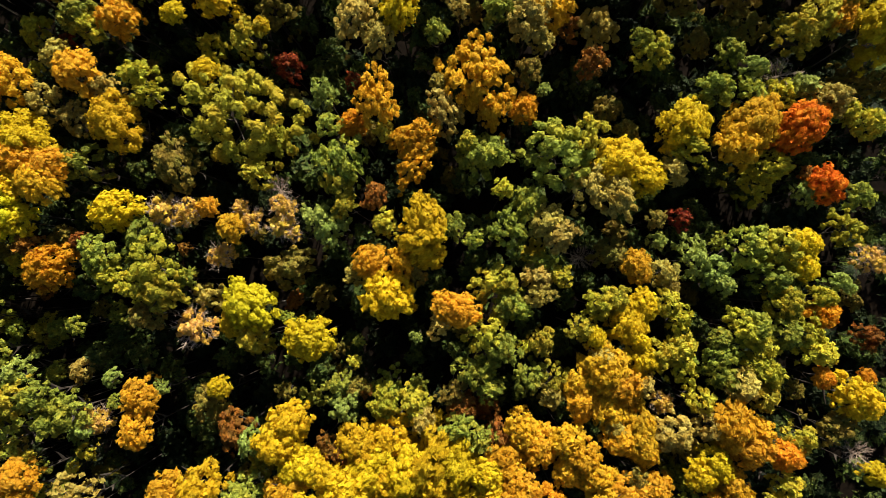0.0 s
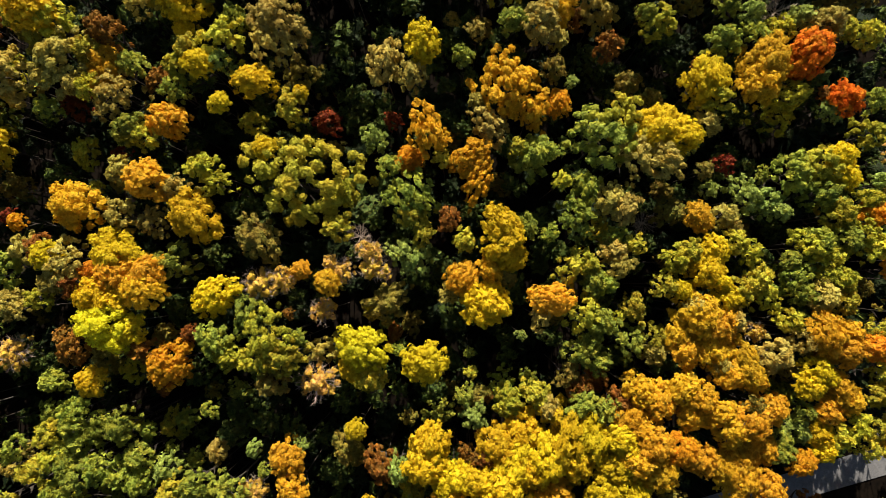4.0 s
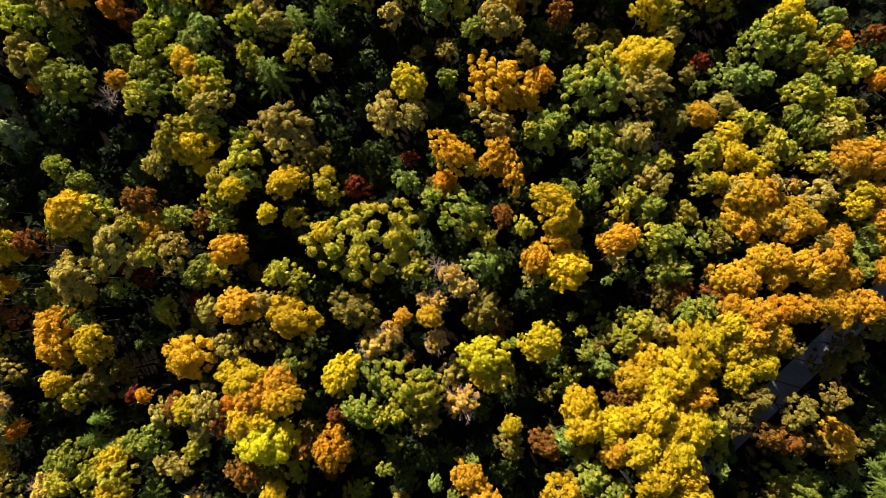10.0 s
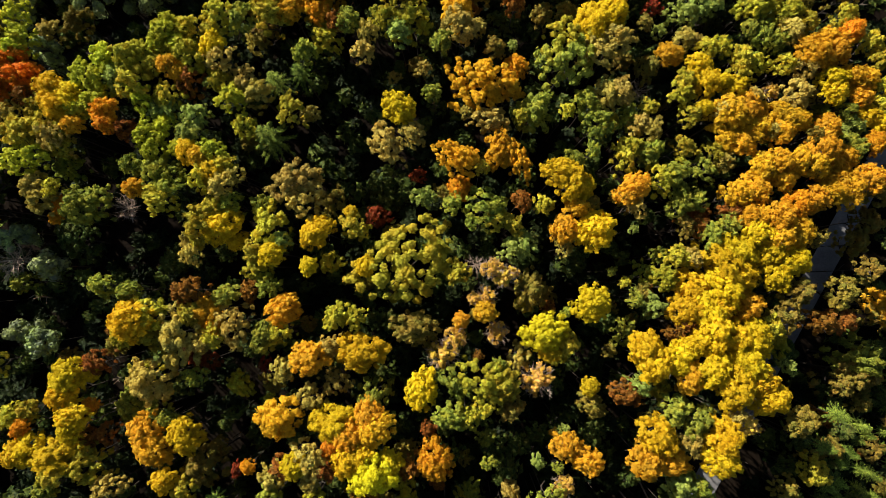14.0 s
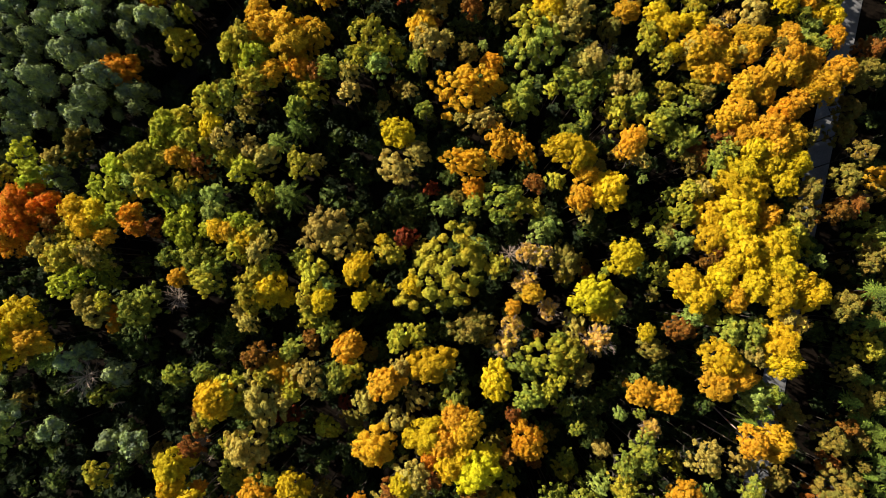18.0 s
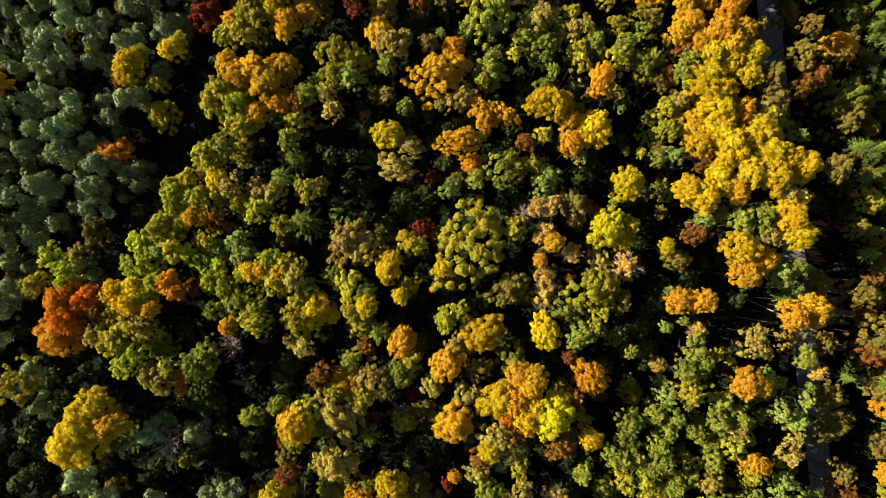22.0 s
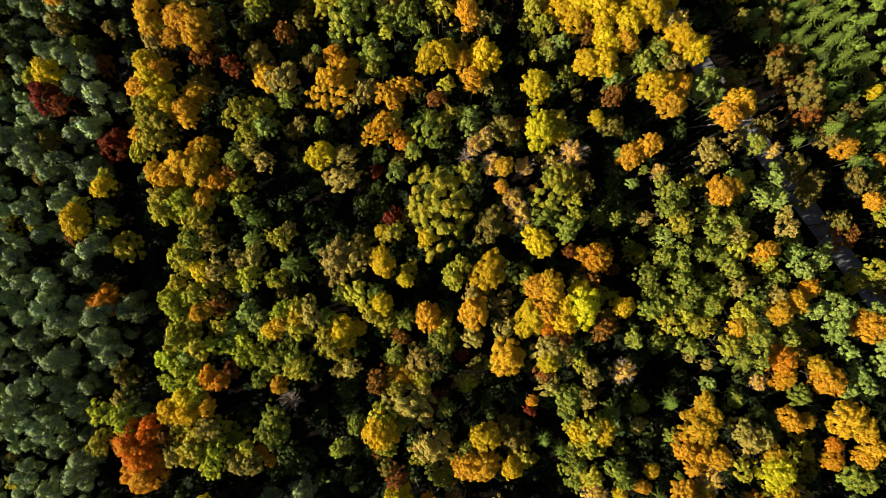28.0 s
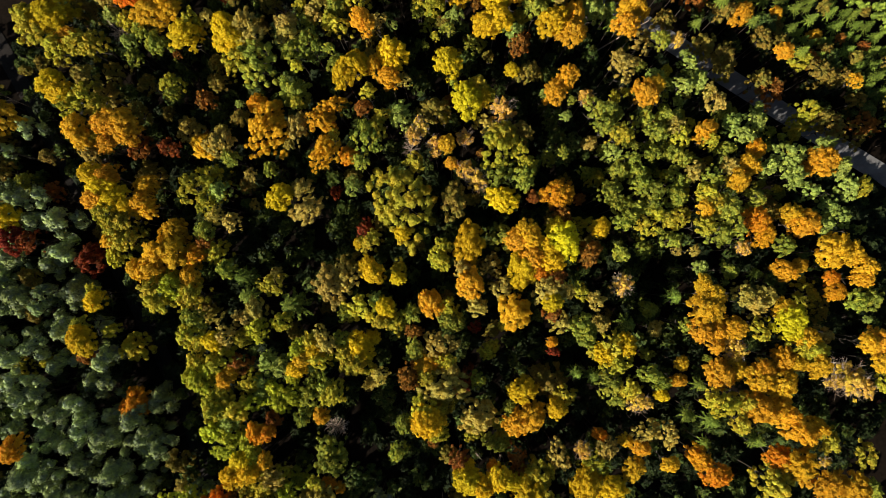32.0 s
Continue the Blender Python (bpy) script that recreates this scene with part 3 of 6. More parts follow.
broadleaf("olive", 9.8, 3.5, 1.5, 14.5)
broadleaf("khaki", -2.0, 23.3, 1.0, 20.5)
broadleaf("red", -22.0, 28.0, 1.8, 14.6)
broadleaf("dark", -3.3, 35.7, 2.0, 11.3)
broadleaf("dark", -21.4, 35.4, 1.9, 11.4)
broadleaf("green", 5.3, 14.5, 1.2, 21.2)
broadleaf("olive", 5.5, 10.5, 1.1, 21.2)
bare_tree(-21.0, 10.7, 1.8, 20.2, False)
bare_tree(-20.2, 8.4, 1.8, 21.4)
bare_tree(-25.3, 8.4, 1.2, 20.6)
broadleaf("khaki", 18.2, 32.6, 2.5, 15.5)
broadleaf("rust", 16.3, 25.6, 1.7, 21.0)
broadleaf("dark", 17.3, 25.5, 2.2, 11.5)
broadleaf("olive", 23.7, 27.2, 2.1, 20.4)
broadleaf("green", 22.0, 28.4, 1.1, 20.5)
broadleaf("dark", 26.1, 27.7, 1.7, 11.4)
broadleaf("brown", 30.8, 30.0, 1.7, 14.9)
broadleaf("rust", 29.4, 21.7, 0.8, 14.4)
broadleaf("green", 33.1, 27.1, 1.6, 19.2)
broadleaf("lime", 35.8, 25.3, 1.3, 19.4)
bare_tree(39.3, 24.6, 2.0, 18.8, False)
broadleaf("green", 30.6, 22.3, 2.2, 21.0)
broadleaf("green", 35.2, 22.2, 1.6, 19.3)
broadleaf("olive", 38.9, 22.2, 1.7, 19.2)
broadleaf("lime", 41.6, 22.8, 1.7, 19.1)
broadleaf("khaki", 44.2, 21.0, 1.8, 21.1)
broadleaf("olive", 46.1, 19.5, 1.3, 20.0)
broadleaf("olive", 47.9, 18.0, 1.8, 21.3)
broadleaf("brown", 50.2, 25.2, 2.3, 14.8)
broadleaf("brown", 53.7, 24.3, 2.0, 14.9)
broadleaf("scarlet", 40.2, 17.7, 2.7, 22.2)
broadleaf("scarlet", 38.9, 16.8, 1.8, 20.1)
broadleaf("gold", 35.1, 18.1, 3.2, 21.2)
broadleaf("gold", 33.3, 15.6, 2.4, 21.0)
broadleaf("olive", 37.9, 13.4, 1.7, 19.8)
broadleaf("olive", 38.3, 12.4, 2.7, 15.4)
broadleaf("yellow", 26.9, 17.8, 2.9, 21.8)
broadleaf("olive", 27.3, 15.2, 2.1, 21.4)
broadleaf("scarlet", 42.9, 10.9, 2.1, 21.1)
broadleaf("lime", 41.3, 9.9, 1.3, 19.2)
broadleaf("rust", 41.5, 12.1, 1.0, 18.9)
broadleaf("green", 46.6, 9.5, 1.5, 20.7)
broadleaf("olive", 15.3, 16.1, 3.0, 22.8)
broadleaf("green", 12.0, 14.5, 4.1, 24.0)
broadleaf("yellow", 18.9, 13.5, 3.2, 21.8)
broadleaf("khaki", 15.3, 10.9, 2.5, 22.3)
broadleaf("khaki", 18.5, 9.5, 2.5, 22.1)
broadleaf("yellow", 21.9, 12.2, 2.4, 21.1)
broadleaf("khaki", 25.6, 13.0, 1.8, 20.1)
broadleaf("lime", 23.0, 10.9, 1.3, 18.9)
broadleaf("brown", 23.5, 7.0, 1.1, 19.7)
broadleaf("red", 26.6, 7.1, 1.3, 19.3)
broadleaf("khaki", 10.6, 6.6, 2.1, 21.7)
broadleaf("khaki", 12.0, 4.9, 1.8, 21.7)
broadleaf("lime", 23.9, 4.5, 1.1, 18.5)
broadleaf("gold", 21.3, 1.4, 1.8, 19.8)
broadleaf("brown", 18.5, 3.1, 2.0, 18.9)
broadleaf("khaki", 24.3, 0.7, 1.7, 20.1)
broadleaf("lime", 28.5, 2.4, 2.3, 19.8)
broadleaf("lime", 30.9, 0.9, 1.9, 19.1)
broadleaf("lime", 31.2, -0.7, 1.1, 20.1)
bare_tree(15.3, 2.6, 1.7, 17.0, False)
broadleaf("green", 10.1, 1.9, 1.6, 19.7)
broadleaf("green", 34.0, 3.6, 2.4, 21.2)
broadleaf("olive", 38.3, 3.5, 2.6, 21.1)
broadleaf("yellow", 39.9, 1.7, 1.9, 20.8)
broadleaf("yellow", 40.0, 4.0, 1.7, 21.3)
broadleaf("green", 37.3, -0.2, 2.4, 20.6)
broadleaf("olive", 38.0, -2.9, 2.1, 21.1)
broadleaf("olive", 42.3, -2.3, 1.5, 20.4)
broadleaf("orange", 42.4, -4.1, 1.8, 20.3)
broadleaf("olive", 49.1, 6.0, 2.3, 14.9)
broadleaf("lime", 44.6, -0.6, 1.3, 20.0)
broadleaf("brown", 21.8, 18.6, 1.5, 14.8)
broadleaf("brown", 19.3, 21.4, 1.8, 15.1)
broadleaf("dark", 32.9, 6.0, 1.6, 11.3)
broadleaf("khaki", 25.0, -0.8, 1.1, 19.7)
broadleaf("green", 31.6, 4.5, 1.0, 17.5)
broadleaf("olive", -61.8, 14.1, 1.9, 22.0)
broadleaf("yellow", -54.5, 12.6, 2.2, 23.1)
broadleaf("gold", -51.5, 14.1, 2.3, 23.2)
broadleaf("gold", -48.1, 11.3, 2.4, 23.8)
broadleaf("rust", -57.0, 14.5, 1.8, 22.5)
broadleaf("khaki", -60.1, 15.5, 1.4, 21.8)
broadleaf("lemon", -54.3, 8.4, 3.2, 24.1)
broadleaf("lemon", -52.1, 7.1, 1.9, 21.7)
broadleaf("rust", -59.7, 7.3, 2.3, 21.8)
broadleaf("khaki", -59.9, 5.3, 2.3, 15.0)
broadleaf("green", -64.7, 3.4, 1.6, 19.1)
broadleaf("yellow", -58.5, 2.1, 1.8, 21.4)
broadleaf("olive", -56.3, 2.3, 2.1, 15.2)
broadleaf("rust", -51.1, 4.0, 1.8, 20.7)
broadleaf("orange", -48.4, 1.5, 2.6, 22.1)
broadleaf("rust", -45.1, 4.6, 1.1, 20.0)
broadleaf("rust", -52.8, -1.2, 1.2, 14.5)
broadleaf("green", -41.7, 3.0, 2.2, 22.9)
broadleaf("olive", -40.9, 0.6, 1.9, 21.6)
broadleaf("dark", -50.2, 8.6, 2.4, 11.5)
broadleaf("yellow", -40.7, 8.3, 2.5, 21.5)
broadleaf("green", -37.4, 4.8, 2.6, 21.7)
broadleaf("olive", -34.8, 1.3, 3.4, 24.1)
broadleaf("olive", -33.8, -1.3, 2.4, 23.7)
broadleaf("olive", -38.0, -0.6, 1.9, 22.3)
broadleaf("brown", -36.4, -4.1, 1.8, 21.6)
bare_tree(-31.0, -5.5, 2.7, 21.1)
broadleaf("khaki", -29.7, -1.9, 2.1, 19.1)
broadleaf("green", -32.0, 0.2, 1.1, 20.5)
broadleaf("green", -61.1, -0.8, 1.7, 22.0)
broadleaf("olive", -64.9, -3.0, 2.2, 21.5)
broadleaf("olive", -65.4, -5.9, 1.3, 21.5)
broadleaf("green", -61.9, -4.7, 1.8, 21.0)
broadleaf("green", -56.1, -4.3, 1.9, 21.9)
broadleaf("green", -58.8, -2.9, 1.2, 20.4)
broadleaf("olive", -57.9, -5.1, 1.1, 14.3)
broadleaf("olive", -53.3, -6.4, 1.6, 14.8)
broadleaf("green", -44.7, -5.3, 1.1, 20.7)
broadleaf("green", -59.9, -8.5, 1.6, 22.5)
broadleaf("green", -58.5, -10.0, 1.8, 21.0)
broadleaf("green", -55.4, -8.5, 1.6, 20.7)
broadleaf("green", -56.1, -11.7, 1.8, 21.2)
broadleaf("lime", -52.1, -10.8, 1.6, 20.9)
broadleaf("olive", -51.2, -13.8, 2.0, 23.1)
broadleaf("green", -48.3, -13.3, 1.8, 23.2)
broadleaf("green", -45.4, -15.6, 2.4, 22.3)
broadleaf("green", -47.3, -16.6, 1.8, 22.2)
broadleaf("lime", -41.2, -11.7, 1.0, 19.1)
broadleaf("khaki", -48.2, -11.6, 1.5, 14.5)
broadleaf("lime", -35.4, -12.9, 0.9, 18.6)
broadleaf("olive", -68.5, -13.6, 1.7, 15.0)
broadleaf("olive", -71.2, -10.8, 1.6, 14.8)
broadleaf("green", -58.4, -14.7, 1.5, 21.1)
bare_tree(-42.3, -16.6, 1.8, 20.2)
broadleaf("gold", -37.0, -13.7, 2.1, 21.5)
broadleaf("gold", -37.2, -17.4, 2.1, 21.7)
bare_tree(-34.8, 8.2, 2.5, 21.0)
bare_tree(-31.6, 7.9, 1.8, 21.3)
broadleaf("gold", -29.1, 8.5, 1.2, 21.2)
broadleaf("gold", -26.3, 6.1, 1.6, 21.7)
bare_tree(-28.0, 2.9, 1.8, 19.8)
bare_tree(-24.4, 7.1, 1.9, 20.7)
broadleaf("rust", -32.2, 3.7, 0.7, 20.0)
broadleaf("dark", -44.8, -6.8, 2.0, 11.7)
broadleaf("dark", -42.3, -9.8, 2.0, 11.3)
broadleaf("dark", -45.4, -9.8, 1.8, 15.1)
broadleaf("dark", -49.4, -1.1, 2.3, 11.9)
broadleaf("green", -51.1, -11.7, 1.2, 14.8)
broadleaf("green", -40.4, -14.5, 0.8, 19.8)
broadleaf("dark", -61.3, -16.3, 1.4, 10.9)
broadleaf("green", -68.6, -0.6, 1.6, 14.9)
broadleaf("dark", -34.3, -19.1, 1.6, 11.5)
broadleaf("brown", -51.4, 5.1, 1.8, 14.6)
bare_tree(-20.3, 6.3, 1.8, 21.0)
bare_tree(-19.2, 5.4, 1.1, 19.9)
broadleaf("lime", -14.8, 5.9, 2.1, 21.0)
broadleaf("brown", -20.2, 1.6, 2.7, 19.7)
broadleaf("yellow", -22.3, 1.6, 1.0, 17.4)
broadleaf("lemon", -24.3, -3.1, 2.9, 21.9)
broadleaf("yellow", -26.5, -5.3, 1.5, 20.0)
broadleaf("olive", -24.2, -6.7, 1.7, 20.4)
broadleaf("yellow", -17.3, -6.9, 2.6, 22.1)
broadleaf("rust", -20.7, -2.7, 1.1, 14.3)
broadleaf("olive", -25.9, -7.7, 2.1, 14.8)
broadleaf("yellow", -27.9, -12.7, 1.3, 20.0)
broadleaf("brown", -30.1, -14.8, 2.0, 18.8)
broadleaf("brown", -21.8, -14.2, 1.1, 14.3)
broadleaf("yellow", -19.1, -16.2, 2.3, 23.1)
broadleaf("yellow", -20.2, -18.3, 2.6, 23.1)
broadleaf("yellow", -17.4, -21.1, 2.3, 22.4)
broadleaf("yellow", -15.5, -21.8, 1.9, 22.3)
broadleaf("rust", -26.0, -17.9, 2.2, 20.6)
broadleaf("lime", -23.9, -18.7, 1.7, 21.3)
broadleaf("olive", -23.0, -21.6, 1.8, 19.5)
broadleaf("lime", -13.0, -14.7, 1.9, 21.4)
broadleaf("green", -13.5, -11.9, 1.2, 20.9)
broadleaf("green", -11.5, -7.3, 0.7, 18.7)
broadleaf("olive", -12.0, -9.7, 0.8, 19.3)
broadleaf("green", -8.7, -13.4, 2.1, 15.2)
broadleaf("rust", -11.0, -13.4, 0.9, 17.7)
broadleaf("olive", -8.4, -14.5, 2.0, 20.4)
broadleaf("olive", -4.9, -14.4, 1.8, 20.6)
broadleaf("khaki", -3.9, -16.3, 1.4, 20.7)
broadleaf("green", 0.1, -17.0, 1.9, 21.3)
broadleaf("green", 2.8, -18.5, 1.8, 21.4)
broadleaf("brown", -0.4, -13.2, 1.5, 20.4)
broadleaf("rust", 3.3, -15.8, 2.0, 15.2)
broadleaf("rust", 5.0, -18.3, 1.7, 19.9)
broadleaf("rust", -13.1, -20.1, 1.1, 21.3)
broadleaf("yellow", -11.5, -19.0, 2.3, 22.0)
broadleaf("yellow", -7.9, -18.8, 2.7, 20.5)
broadleaf("yellow", -10.0, -21.9, 2.6, 22.5)
broadleaf("yellow", -3.4, -20.3, 3.6, 22.5)
broadleaf("yellow", -5.9, -22.0, 2.6, 22.5)
broadleaf("yellow", -0.2, -21.3, 2.8, 22.0)
broadleaf("yellow", -2.6, -23.3, 2.3, 21.6)
broadleaf("yellow", 3.4, -21.9, 2.0, 22.1)
broadleaf("yellow", 2.5, -25.4, 2.4, 21.3)
broadleaf("yellow", -8.8, -22.9, 2.1, 21.9)
broadleaf("gold", -9.9, 2.1, 2.1, 21.7)
broadleaf("khaki", -12.0, 0.7, 1.4, 19.5)
broadleaf("gold", -6.1, 2.0, 1.6, 22.0)
broadleaf("yellow", -7.9, -1.8, 2.8, 23.1)
broadleaf("brown", -4.5, 0.9, 1.4, 20.9)
broadleaf("gold", -0.0, -3.4, 2.3, 22.9)
broadleaf("khaki", -1.7, -5.2, 1.5, 21.8)
broadleaf("olive", 3.9, -0.4, 2.2, 21.8)
broadleaf("olive", 5.6, -0.4, 1.6, 21.6)
broadleaf("green", 5.9, -2.9, 1.9, 21.4)
broadleaf("olive", 3.5, -6.2, 2.4, 22.8)
broadleaf("green", 5.3, -7.9, 1.8, 22.3)
broadleaf("green", 1.6, -10.6, 1.8, 22.0)
broadleaf("green", 3.8, -12.6, 1.7, 20.9)
broadleaf("dark", 0.1, -9.6, 1.4, 11.3)
broadleaf("lime", -4.7, -6.8, 0.7, 19.7)
broadleaf("dark", -17.9, -12.3, 1.9, 11.5)
broadleaf("green", -18.2, -15.0, 2.0, 14.7)
broadleaf("dark", -30.2, -9.8, 2.0, 11.6)
broadleaf("yellow", -3.5, 2.8, 1.9, 22.0)
broadleaf("green", 3.7, -9.8, 1.4, 20.9)
broadleaf("olive", -2.6, -27.2, 1.5, 14.9)
broadleaf("yellow", -18.9, -22.1, 1.4, 22.1)
broadleaf("green", -4.9, -13.5, 1.2, 14.4)
broadleaf("green", -20.4, -4.5, 0.9, 18.5)
broadleaf("khaki", 9.6, 0.2, 1.7, 20.3)
broadleaf("olive", 12.3, 0.3, 1.3, 20.4)
broadleaf("khaki", 9.7, -1.9, 1.5, 20.8)
broadleaf("green", 7.2, -3.5, 1.4, 20.9)
broadleaf("olive", 10.0, -7.3, 1.5, 20.4)
broadleaf("olive", 8.0, -8.0, 0.9, 19.0)
broadleaf("olive", 16.7, -3.0, 1.7, 21.0)
broadleaf("olive", 18.6, -2.4, 1.5, 21.0)
broadleaf("yellow", 21.6, -3.0, 1.7, 21.0)
broadleaf("olive", 24.2, -2.8, 1.7, 20.7)
broadleaf("olive", 25.9, -4.6, 1.5, 20.7)
broadleaf("yellow", 19.9, -5.4, 2.2, 21.5)
broadleaf("yellow", 20.8, -7.0, 1.2, 21.4)
broadleaf("olive", 14.7, -5.8, 1.6, 21.0)
broadleaf("yellow", 16.0, -6.7, 1.1, 21.3)
broadleaf("gold", 17.1, -10.3, 2.8, 22.7)
broadleaf("gold", 18.9, -12.1, 2.2, 22.1)
broadleaf("khaki", 21.1, -11.9, 1.5, 21.4)
broadleaf("gold", 14.2, -12.0, 1.7, 20.6)
broadleaf("gold", 14.7, -14.1, 2.1, 21.0)
broadleaf("gold", 17.6, -15.0, 2.2, 21.2)
broadleaf("khaki", 16.8, -8.9, 1.1, 22.4)
broadleaf("gold", 20.8, -16.7, 2.1, 21.4)
broadleaf("gold", 20.9, -18.7, 2.2, 21.8)
broadleaf("gold", 18.6, -18.2, 1.8, 21.8)
broadleaf("khaki", 18.0, -16.7, 1.6, 21.4)
broadleaf("gold", 21.3, -19.7, 1.2, 21.6)
bare_tree(23.9, -14.3, 1.5, 19.5)
broadleaf("green", 8.5, -11.6, 2.0, 20.1)
broadleaf("olive", 11.7, -12.0, 1.9, 19.6)
broadleaf("khaki", 11.4, -13.7, 1.6, 19.5)
broadleaf("gold", 7.7, -17.5, 2.2, 21.2)
broadleaf("gold", 9.4, -19.3, 2.3, 21.2)
broadleaf("gold", 5.2, -20.4, 1.8, 21.5)
broadleaf("gold", 5.8, -21.7, 1.7, 21.7)
broadleaf("gold", 12.6, -18.3, 1.8, 22.2)
broadleaf("gold", 14.2, -19.8, 1.9, 22.6)
broadleaf("gold", 12.7, -21.8, 1.7, 21.6)
broadleaf("gold", 15.8, -22.2, 1.8, 22.3)
broadleaf("gold", 16.7, -24.5, 2.2, 22.3)
broadleaf("gold", 19.2, -24.1, 2.3, 22.9)
broadleaf("gold", 22.1, -23.4, 1.8, 22.6)
broadleaf("brown", 20.3, -22.4, 1.3, 22.3)
broadleaf("gold", 18.8, -27.4, 2.1, 20.7)
broadleaf("gold", 17.1, -28.4, 2.0, 20.7)
broadleaf("gold", 20.4, -28.3, 1.7, 20.9)
broadleaf("orange", 10.5, -25.4, 1.9, 21.8)
broadleaf("gold", 12.3, -27.2, 2.1, 21.5)
broadleaf("gold", 7.1, -23.7, 2.0, 23.0)
broadleaf("gold", 4.8, -25.3, 1.9, 22.6)
broadleaf("yellow", 4.0, -24.2, 1.8, 21.5)
broadleaf("gold", 14.6, -29.0, 1.8, 21.3)
broadleaf("lime", 25.1, -27.3, 1.7, 20.4)
broadleaf("green", 22.8, -28.2, 1.5, 20.3)
broadleaf("yellow", 27.5, -28.4, 1.7, 20.6)
broadleaf("yellow", 27.5, -30.3, 1.5, 20.8)
broadleaf("orange", 24.3, -31.1, 1.6, 20.8)
broadleaf("green", 21.5, -29.1, 1.6, 21.0)
broadleaf("khaki", 24.5, -17.3, 2.2, 22.1)
broadleaf("khaki", 28.5, -21.5, 1.7, 15.1)
broadleaf("yellow", 21.2, -9.2, 1.9, 21.2)
broadleaf("olive", 23.4, -8.6, 1.8, 21.2)
broadleaf("olive", 26.3, -10.2, 2.0, 20.9)
broadleaf("olive", 25.6, -8.0, 1.7, 21.2)
broadleaf("olive", 27.9, -14.0, 1.6, 20.8)
broadleaf("green", 30.4, -9.0, 2.1, 21.1)
broadleaf("green", 30.5, -11.1, 1.7, 21.0)
broadleaf("olive", 33.2, -6.1, 2.1, 20.9)
broadleaf("green", 34.5, -5.6, 1.8, 21.1)
broadleaf("olive", 35.4, -7.9, 1.6, 20.9)
broadleaf("olive", 35.2, -10.6, 1.8, 21.4)
broadleaf("khaki", 32.7, -12.2, 1.8, 21.6)
broadleaf("olive", 35.0, -13.3, 1.6, 21.7)
broadleaf("green", 37.9, -6.3, 1.8, 21.0)
broadleaf("olive", 40.2, -6.1, 2.0, 20.8)
broadleaf("olive", 41.3, -8.4, 1.8, 21.3)
broadleaf("orange", 41.8, -11.3, 1.2, 20.4)
broadleaf("gold", 31.0, -16.5, 2.4, 22.9)
broadleaf("gold", 32.9, -18.9, 2.4, 22.4)
broadleaf("gold", 34.1, -17.2, 1.6, 21.7)
broadleaf("khaki", 28.8, -16.8, 1.7, 21.6)
broadleaf("orange", 37.3, -20.0, 1.8, 21.1)
broadleaf("olive", 39.2, -18.3, 1.6, 20.9)
broadleaf("yellow", 29.1, -20.9, 1.9, 22.0)
broadleaf("gold", 30.8, -23.4, 2.1, 21.7)
broadleaf("yellow", 27.6, -22.0, 1.8, 21.8)
broadleaf("gold", 31.8, -25.0, 1.8, 21.5)
broadleaf("gold", 29.0, -25.8, 1.7, 21.3)
broadleaf("olive", 36.1, -26.0, 1.7, 20.8)
broadleaf("olive", 37.7, -23.7, 1.8, 20.3)
broadleaf("olive", 31.9, -28.4, 1.8, 21.2)
broadleaf("olive", 29.6, -29.3, 1.7, 21.1)
broadleaf("olive", 34.5, -29.7, 1.5, 20.7)
broadleaf("yellow", 36.0, -32.1, 1.7, 20.8)
broadleaf("khaki", 37.4, -28.9, 1.5, 20.8)
broadleaf("olive", 32.8, -31.5, 1.6, 20.6)
broadleaf("green", 30.2, -6.9, 1.2, 20.5)
broadleaf("dark", 31.7, -6.5, 1.5, 11.1)
broadleaf("green", 27.4, -24.4, 1.7, 14.7)
broadleaf("dark", 26.7, -28.1, 1.4, 11.3)
broadleaf("green", 26.2, -25.1, 1.2, 21.4)
broadleaf("brown", 41.5, -13.7, 1.2, 14.8)
broadleaf("spring", -23.5, 89.8, 2.1, 21.9)
broadleaf("spring", -25.8, 87.1, 2.1, 21.8)
broadleaf("spring", -27.9, 87.2, 2.0, 21.8)
broadleaf("khaki", -22.9, 89.4, 1.9, 14.9)
broadleaf("brown", -19.0, 86.4, 2.3, 15.3)
broadleaf("dark", -21.7, 88.4, 2.2, 11.4)
pine(-25.6, 89.0, 2.7, 15.1)
broadleaf("scarlet", -31.1, 84.3, 2.6, 22.0)
broadleaf("rust", -33.1, 81.8, 1.6, 21.7)
broadleaf("yellow", -30.1, 78.6, 2.1, 22.7)
broadleaf("yellow", -31.8, 76.5, 2.3, 22.8)
broadleaf("yellow", -30.1, 75.5, 2.3, 22.3)
broadleaf("spring", -30.9, 73.8, 1.8, 21.7)
broadleaf("gold", -33.1, 73.1, 1.5, 21.9)
broadleaf("spring", -26.2, 75.5, 2.1, 22.3)
broadleaf("spring", -22.3, 74.2, 2.3, 22.0)
broadleaf("spring", -25.5, 73.1, 2.3, 22.8)
broadleaf("olive", -20.5, 70.9, 2.4, 23.4)
broadleaf("olive", -19.1, 70.2, 2.1, 22.0)
broadleaf("olive", -23.3, 68.2, 2.9, 23.6)
broadleaf("lime", -23.6, 71.2, 2.1, 22.1)
broadleaf("spring", -24.8, 66.8, 2.1, 21.7)
broadleaf("olive", -19.4, 67.9, 1.6, 21.0)
broadleaf("spring", -14.2, 68.7, 2.5, 22.1)
broadleaf("spring", -16.8, 68.5, 2.0, 21.3)
broadleaf("olive", -11.6, 65.7, 1.8, 22.0)
broadleaf("olive", -15.2, 63.7, 2.8, 22.1)
broadleaf("spring", -14.9, 66.2, 2.0, 21.2)
